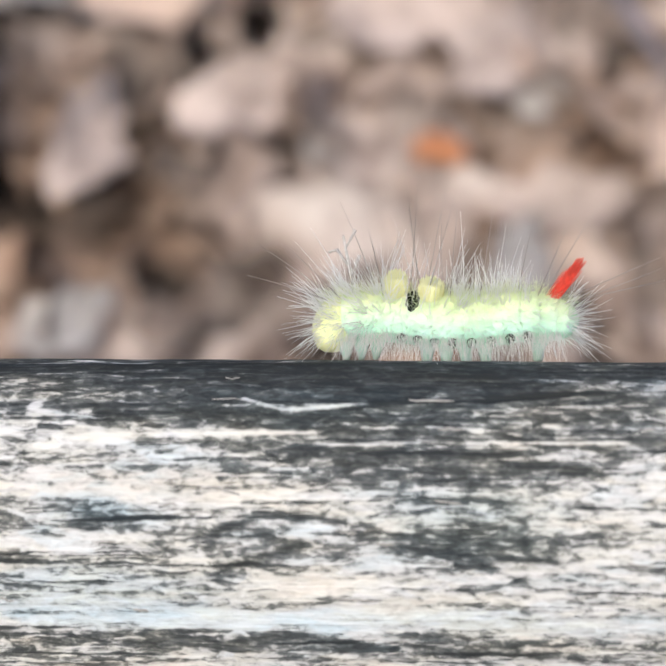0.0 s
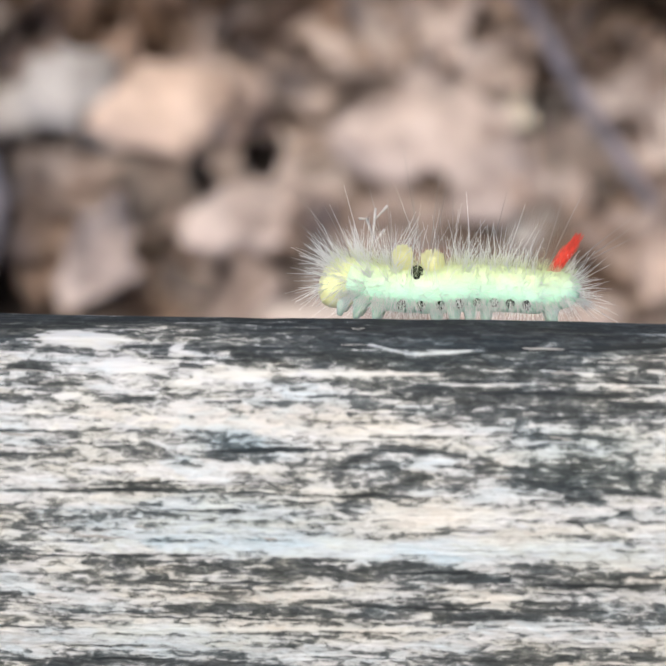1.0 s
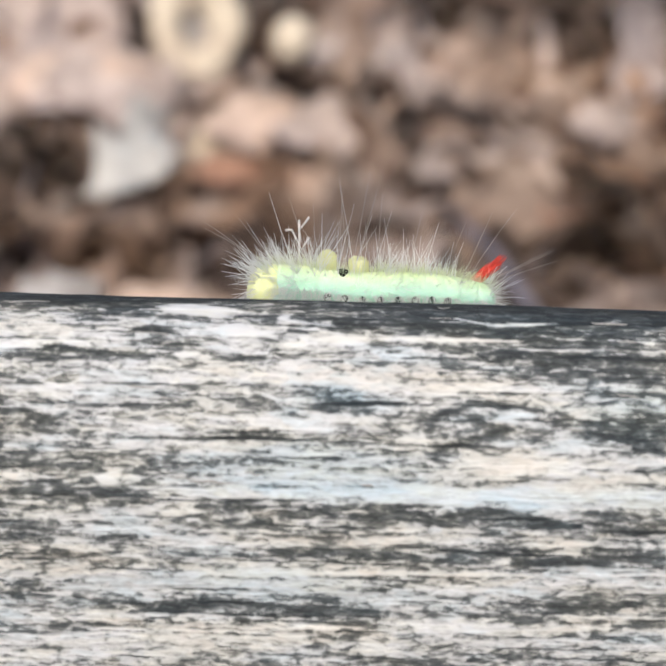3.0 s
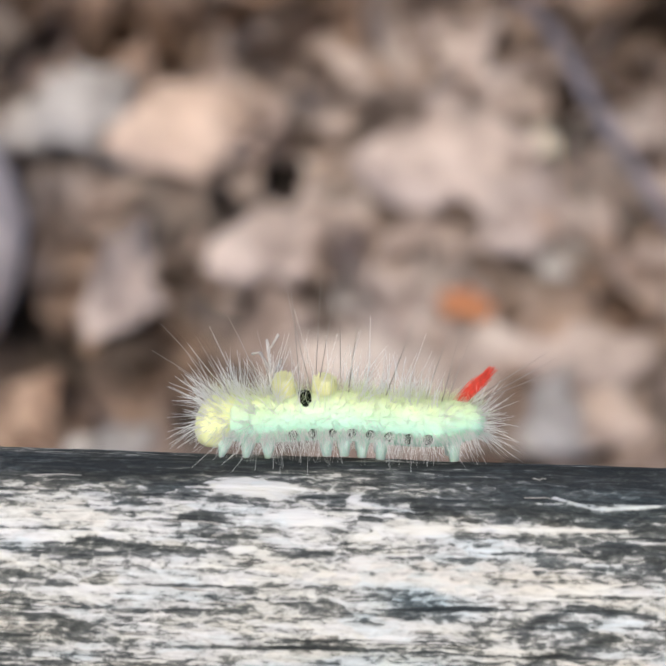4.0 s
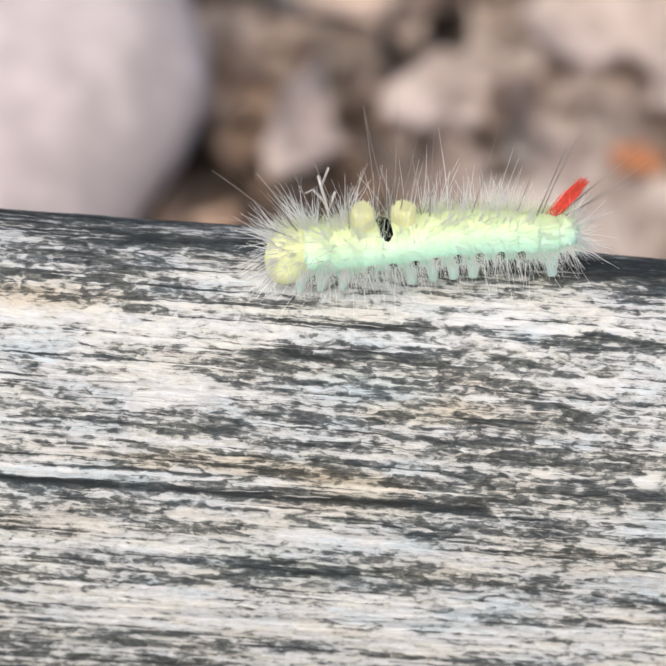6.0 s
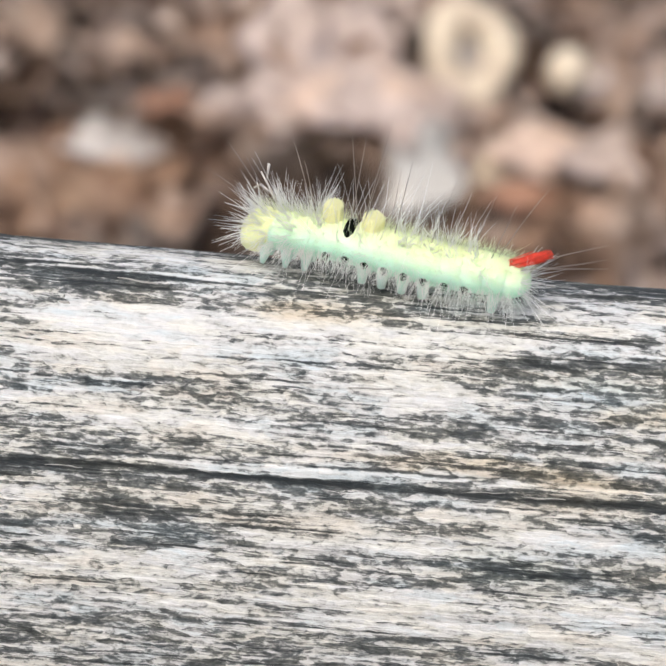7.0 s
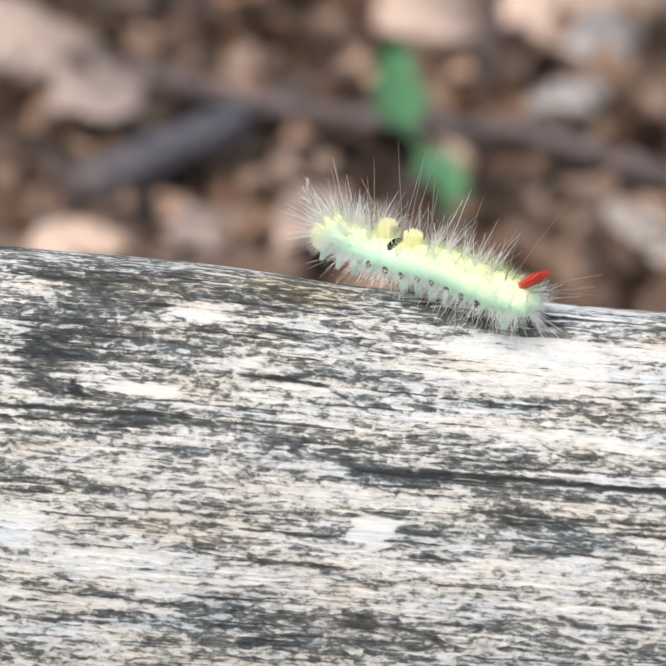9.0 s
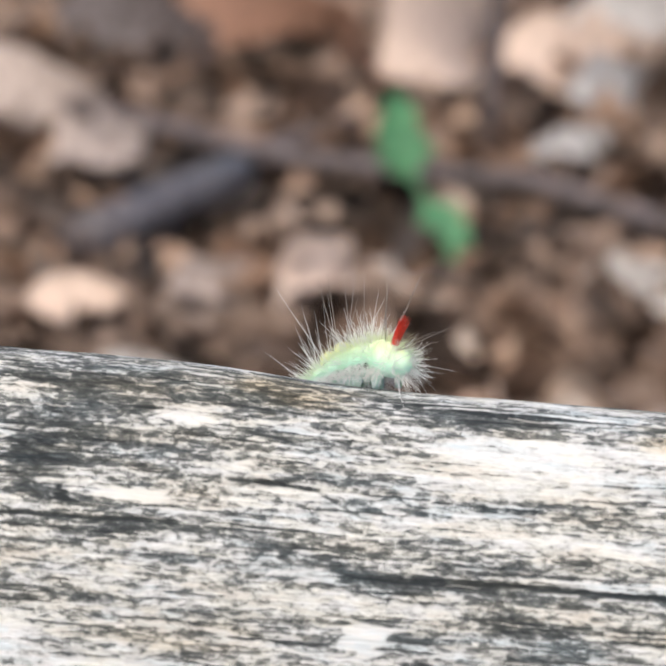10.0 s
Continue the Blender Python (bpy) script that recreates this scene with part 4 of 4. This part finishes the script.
def segment_mesh(rng, radius, half, front, back, last=False):
    """A smooth barrel that runs into its neighbours; front and back scale its ends."""
    rings = []
    for i in range(11):
        u = -1 + 2 * i / 10
        end = back + (front - back) * (u + 1) / 2
        r = radius * end * (1 - 0.05 * abs(u) ** 3) * (0.6 if abs(u) == 1 else 1)
        if last and u < 0.1:
            r = radius * max(0.12, math.sqrt(max(0.0, 1 - ((0.1 - u) / 1.1) ** 2)))
        rings.append((u * half, r * WIDE, r, 0.0))
    v, f = lathe(rings, 24)
    return v, f


def skin_roots(rng, count, radius, half, low, high, slant):
    """Roots strewn over a segment's skin between two angles round it."""
    out = []
    for n in range(count):
        a = radians(low + (high - low) * rng.rand())
        c, s = math.cos(a), math.sin(a)
        out.append(((half * (2 * rng.rand() - 1), radius * WIDE * c * 0.97, radius * s * 0.97), (slant + 0.25 * rng.randn(), c, s), 1.0))
    return out


PARTS, PENCIL, SCRAP = [], [], []
SCRAP_SLIP = [(0.0, 0.0, 0), (3.0, -0.002, 0), (4.3, -0.0055, 0), (5.2, -0.0055, 0), (6.8, -0.001, 20), (8.0, 0.001, 70), (8.5, 0.0045, 80), (9.0, 0.0065, 52), (10.0, 0.0065, 60)]
TAIL_RISE = [(0.0, 60), (0.5, 60), (1.0, 48), (2.5, 48), (3.2, 42), (4.3, 45), (5.7, 45), (6.8, 38), (7.0, 36), (7.5, 24), (8.0, 24), (8.5, 34), (9.0, 46), (9.5, 30), (10.0, 62)]


def joined(*pieces):
    verts, faces = [], []
    for v, f in pieces:
        faces += [tuple(i + len(verts) for i in q) for q in f]
        verts += [tuple(p) for p in v]
    return verts, faces


def build_brush(rng, seg, radius, tall, count, rx, ry, shift):
    tv, tf = [], []
    for n in range(count):
        r, a = math.sqrt(rng.rand()), rng.rand() * 6.283
        x, y = rx * r * math.cos(a), ry * r * math.sin(a)
        b, z0 = len(tv), radius * 0.45
        lean = Vector((-x * 0.22 + rng.randn() * 0.00022, -y * 0.15 + rng.randn() * 0.00022, tall * (0.72 + 0.32 * rng.rand()) * (1 - 0.15 * r ** 3)))
        for q, w in ((0, 0.00006), (1, 0.00004)):
            for c in (0, 2.09, 4.19):
                tv.append((shift + x + lean.x * q + w * math.cos(c), y + lean.y * q + w * math.sin(c), z0 + lean.z * q))
        for j in range(3):
            i = (j + 1) % 3
            tf.append((b + j, b + i, b + 3 + i, b + 3 + j))
        tf.append((b + 3, b + 4, b + 5))
    # the dense heart of a tall brush
    rings, steps = [], 14
    for q in range(steps + 1):
        w = q / steps
        k = (0.98 - 0.14 * w) * math.sqrt(max(0.05, 1 - max(0.0, (w - 0.90) / 0.10) ** 2))
        rings.append((tall * 0.88 * w, ry * k, rx * k, 0.0))
    cv, cf = lathe(rings, 16)
    cv = np.stack([shift + cv[:, 2], cv[:, 1], radius * 0.45 + cv[:, 0]], 1)
    if tall > 0.003:
        tv, tf = joined((cv, cf), (tv, tf))
    tagged(mesh_object("dorsal_brush", tv, tf, YELLOW, seg, "dense yellow dorsal brush of hair"), kind="stuff")


def build_pencil(rng, seg, radius):
    tv, tf = [], []
    for n in range(150):
        p = Vector((0, rng.randn() * 0.00028, rng.randn() * 0.00028))
        d = Vector((-1.0, 0.05 * rng.randn(), 0.05 * rng.randn())).normalized()
        ln = 0.0084 * (0.45 + 0.55 * rng.rand())
        a1 = d.orthogonal().normalized()
        b1, b = d.cross(a1), len(tv)
        for q, w in ((0, 0.00010), (0.75, 0.00010), (1, 0.00004)):
            for a in (0, 2.09, 4.19):
                tv.append(tuple(p + d * ln * q + (a1 * math.cos(a) + b1 * math.sin(a)) * w))
        for r in (0, 3):
            for j in range(3):
                i = (j + 1) % 3
                tf.append((b + r + j, b + r + i, b + r + 3 + i, b + r + 3 + j))
    pencil = mesh_object("tail_pencil", tv, tf, RED, seg, "red pencil of tail hair")
    PENCIL.append((tagged(pencil, kind="stuff"), radius))


# long single hairs: segment -> (start along it, side, forward lean, length)
GUARD_HAIRS = {
    0: ((0.0012, -0.4, 1.1, 0.0150), (0.0010, 0.5, 1.5, 0.0140), (0.0, 0.2, 0.7, 0.0120)),
    2: ((0.0004, -0.2, 0.35, 0.0140), (-0.0006, 0.3, 0.15, 0.0125)),
    4: ((-0.0008, 0.10, 0.22, 0.0200), (-0.0012, -0.15, -0.10, 0.0215), (0.0010, -0.30, 0.02, 0.0170), (-0.0014, 0.25, -0.20, 0.0185)),
    6: ((0.0, 0.1, -0.05, 0.0150), (0.0010, -0.25, 0.08, 0.0120)),
    8: ((0.0005, 0.05, -0.25, 0.0140),),
    10: ((0.0, -0.1, -0.25, 0.0110),),
    11: ((-0.0008, -0.1, -0.40, 0.0155), (0.0002, 0.2, -0.30, 0.0130)),
    12: ((-0.0010, -0.3, -1.6, 0.0150), (-0.0012, 0.3, -1.9, 0.0160), (-0.0012, 0.1, -2.6, 0.0140)),
}


def build_guard_hairs(rng, seg, radius, rows):
    pieces = []
    for along, side, lean, length in rows:
        way = Vector((lean, side, 1.0)).normalized()
        start = Vector((along, side * radius * 0.8, radius * 0.85))
        bend = Vector(rng.randn(3)) * 0.05 * length
        pieces.append(tube([tuple(start + way * length * u + bend * u * u) for u in (0, 0.35, 0.7, 1.0)], [0.00010, 0.00009, 0.00007, 0.00003], 4))
    tagged(mesh_object("guard_hair", *joined(*pieces), GUARD, seg, "long single grey hairs"), kind="stuff")


def build_caterpillar():
    rng = np.random.RandomState(11)
    guard_rng = np.random.RandomState(23)
    root = tagged(CATERPILLAR, "hairy pale green caterpillar with yellow tufts and red tail", "caterpillar")
    half = 0.0036
    for k, u in enumerate(SEGMENTS):
        size = (0.88, 0.95, 1.0, 1.0, 0.98, 1.02, 1.02, 1.02, 1.02, 1.0, 0.98, 0.93, 0.84)
        radius = 0.0037 * size[k]
        front = 0.86 if k == 0 else (1 + size[k - 1] / size[k]) / 2
        back = 0.72 if k == 12 else (1 + size[k + 1] / size[k]) / 2
        v, f = segment_mesh(rng, radius, half, front, back, k == 12)
        seg = mesh_object("body_segment", v, f, SKIN, root)
        PARTS.append((seg, u))
        slant = 0.5 if k < 2 else -0.6 if k > 10 else -0.1
        # short down all over, then long hair in tufts
        coat = skin_roots(rng, 560, radius, half * 0.8, -38, 218, slant)
        if k == 4:
            coat = [c for c in coat if c[0][2] < radius * 0.35 or abs(c[0][0] - 0.0004) > 0.0014]
        down = hairs(rng, coat, 1, 0.0021, 0.30, 0.000024, 0.10)
        tagged(mesh_object("down", *down, DOWN, seg, "dense short pale green down"), kind="stuff")
        roots = []
        for a, factor in ((80, 0.95), (100, 0.95), (55, 1.0), (125, 1.0), (28, 0.85), (152, 0.85), (2, 0.72), (178, 0.72), (-25, 0.55), (205, 0.55)):
            if k in (4, 6, 8, 10) and (a < 0 or a > 180):
                continue
            if k in (11, 12) and 50 < a < 130:
                continue
            if k in (3, 4, 5) and 15 < a < 165:
                continue
            c, s = math.cos(radians(a)), math.sin(radians(a))
            if k > 2 and 0 <= min(a, 180 - a) < 30 and rng.rand() < 0.5:
                continue
            roots.append(((0.0008 * rng.randn(), radius * WIDE * c, radius * s), (slant + 0.2 * rng.randn(), c + 0.1 * rng.randn(), s), factor * (0.75 + 0.4 * rng.rand())))
        if k == 12:
            roots += [((-0.0026, 0.002 * math.cos(a), 0.0016 * math.sin(a)), (-1.0, 0.7 * math.cos(a), 0.7 * math.sin(a)), 0.9) for a in (0.1, 0.7, 2.4, 3.0, 3.8, 4.3, 4.7, 5.1, 5.7)]
            roots += [((-0.0020, 0.003 * math.cos(a), 0.003 * math.sin(a)), (-0.6, math.cos(a), math.sin(a)), 0.5) for a in (0.2, 0.6, 1.2, 1.9, 2.5, 3.0, 3.6, 5.8)]
        if k == 0:
            roots += [((0.0022, 0.0022 * math.cos(a), 0.0022 * math.sin(a)), (1.0, 0.9 * math.cos(a), 0.9 * math.sin(a)), 1.0) for a in (-0.4, 0.2, 0.8, 1.57, 2.3, 2.9, 3.6)]
        many = 6 if k < 4 else 4
        back = [r for r in roots if r[1][2] > 0.6 or k < 2 or k > 11]
        flank = [r for r in roots if r not in back]
        fringe = [((dx, side * radius * WIDE * 0.95, -radius * 0.35), (slant * 0.5, side * 0.62, -0.75), 1.0) for side in (-1, 1) for dx in (-0.0008, 0.0008)]
        long = joined(hairs(rng, back, many, 0.0078 if 5 < k < 12 else 0.0085, 0.20, 0.00006, 0.0), hairs(rng, back, many * 2, 0.0058, 0.28, 0.000038, 0.0), hairs(rng, flank, 6, 0.0058, 0.34, 0.000034, 0.0), hairs(rng, [r for r in roots if r[1][2] > 0.7], 1, 0.0098, 0.25, 0.00007, 0.15), hairs(rng, fringe, 30, 0.0047, 0.28, 0.000036, 0.1))
        if k in (1, 2):
            long = joined(long, hairs(rng, back, 8, 0.0072, 0.5, 0.000035, 0.0))
        tagged(mesh_object("hair", *long, HAIR, seg, "long fine pale body hair"), kind="stuff")
        if k in GUARD_HAIRS:
            build_guard_hairs(guard_rng, seg, radius, GUARD_HAIRS[k])
        if k in (3, 4, 5):
            beside = [((dx, radius * WIDE * math.cos(radians(a)), radius * math.sin(radians(a))), ((0.25, 0.0, -0.2)[k - 3], 0.55 * math.cos(radians(a)), 1.0), 1.0)
                      for a in (25, 48, 132, 155) for dx in (-0.0016, 0.0, 0.0016)]
            tagged(mesh_object("hair", *hairs(guard_rng, beside, 1, 0.0112, 0.16, 0.000052, 0.1), HAIR, seg, "long fine pale hair beside the tufts"), kind="stuff")
        if k == 3:
            build_brush(rng, seg, radius, 0.0054, 1300, 0.0019, 0.0022, 0.0004)
        if k == 5:
            build_brush(rng, seg, radius, 0.0048, 1300, 0.0020, 0.0022, 0.0005)
        if k in (6, 7):
            build_brush(rng, seg, radius, 0.0016, 110, 0.0026, 0.0022, 0.0)
        if k == 4:
            w, h = radius * WIDE * 0.86, radius * 0.70
            pv, pf = lathe([(-0.0013, w * 0.5, h * 0.5, 0), (-0.0009, w * 0.92, h * 0.92, 0), (0, w, h, 0), (0.0009, w * 0.92, h * 0.92, 0), (0.0013, w * 0.5, h * 0.5, 0)], 20)
            pv[:, 0] += 0.0004
            pv[:, 2] += radius * 0.42
            mesh_object("black_band", pv, pf, BLACK, seg, "black velvet band between the tufts")
        if 2 <= k <= 9:
            for side in (-1, 1):
                a = radians(-24)
                mv, mf = lathe([(-0.0007, 0.0003, 0.0003, 0), (-0.0004, 0.0005, 0.0008, 0), (0.0, 0.0006, 0.0010, 0), (0.0004, 0.0005, 0.0008, 0), (0.0007, 0.0003, 0.0003, 0)], 10)
                mv = mv + (-half * 0.95, side * radius * WIDE * 0.94 * math.cos(a), radius * math.sin(a) - 0.0003)
                mesh_object("flank_spot", mv, mf, BLACK, seg, "dark spot low on the flank")
        if k < 3 or k in (5, 6, 7, 8, 12):
            true_leg = k < 3
            for side in (-1, 1):
                shift = 0.0014 if k == 12 else 0.0
                top = (0.0002 + shift, side * 0.0019, -radius * 0.40)
                foot = ((0.0005 if true_leg else 0.0002) + shift, side * 0.0026, -LIFT + 0.0001)
                mid = (0.0003 + shift, side * 0.0026, top[2] * 0.45 + foot[2] * 0.55)
                r = [0.0016, 0.0010, 0.0004] if true_leg else [0.0018, 0.0010, 0.0007]
                lv, lf = tube([top, mid, foot], r, 10)
                mesh_object("true_leg" if true_leg else "proleg", lv, lf, LEG, seg)
        if k == 12:
            build_pencil(rng, seg, radius)
        if k == 1:
            pieces = []
            for line in ([(0.0012, -0.0006, 0.0035), (0.0016, -0.001, 0.0075), (0.0022, -0.0014, 0.0120)], [(0.0016, -0.001, 0.0075), (0.0032, -0.0012, 0.0100)],
                         [(0.0020, -0.0012, 0.0100), (0.0004, -0.0020, 0.0126)], [(0.0014, -0.0008, 0.0060), (0.0000, -0.0012, 0.0090)], [(0.0032, -0.0012, 0.0100), (0.0044, -0.0010, 0.0098)]):
                lv, lf = tube(line, [0.00012, 0.00022, 0.00014][: len(line)], 6)
                pieces.append((lv + rng.randn(*lv.shape) * 0.00009, lf))
            SCRAP.append(mesh_object("plant_scrap", *joined(*pieces), FLUFF, seg, "dry white plant scrap caught in the hair"))
    v, f = lathe([(-0.0034, 0.0030, 0.0030, -0.0003), (-0.0022, 0.0039, 0.0039, -0.0004), (-0.0004, 0.0043, 0.0042, -0.0007), (0.0012, 0.0040, 0.0039, -0.0010), (0.0024, 0.0028, 0.0029, -0.0014), (0.0031, 0.0011, 0.0012, -0.0016)], 22)
    hd = mesh_object("head", v, f, HEADSKIN, root, "round pale yellow head")
    PARTS.append((hd, 0.0))
    for side in (-1, 1):
        jv, jf = tube([(0.0022, side * 0.0007, -0.0028), (0.0026, side * 0.0004, -0.0036)], [0.0004, 0.0002], 8)
        mesh_object("jaw", jv, jf, HEADSKIN, hd)
    face = [((0.0012, 0.0022 * math.cos(a), 0.0022 * math.sin(a)), (1.0, math.cos(a), math.sin(a)), 0.8) for a in (-0.6, 0.2, 1.0, 1.57, 2.1, 2.9, 3.7)]
    down = skin_roots(rng, 70, 0.0038, 0.0014, -40, 220, 0.5)
    fuzz = joined(hairs(rng, face, 10, 0.0095, 0.3, 0.000075), hairs(rng, down, 4, 0.0022, 0.35, 0.000026))
    tagged(mesh_object("hair", *fuzz, HAIR, hd, "fine pale hair round the face"), kind="stuff")
    return root


build_caterpillar()


def motions():
    slip = lambda t, k: float(np.interp(t, [r[0] for r in SCRAP_SLIP], [r[k] for r in SCRAP_SLIP]))
    times = [0.25 * n for n in range(41)]
    base = {t: body_pose(t, 0.5) for t in times}
    walk(CATERPILLAR, [(t, base[t]) for t in times])
    for ob, u in PARTS:
        walk(ob, [(t, base[t].inverted() @ body_pose(t, u)) for t in times])
    for ob, radius in PENCIL:
        walk(ob, [(t, pose(0.0010, 0, radius * 0.80, 0, float(np.interp(t, *zip(*TAIL_RISE))), 0)) for t in times])
    walk(SCRAP[0], [(t, pose(slip(t, 1), 0, 0, 0, slip(t, 2), 0)) for t in times])


motions()
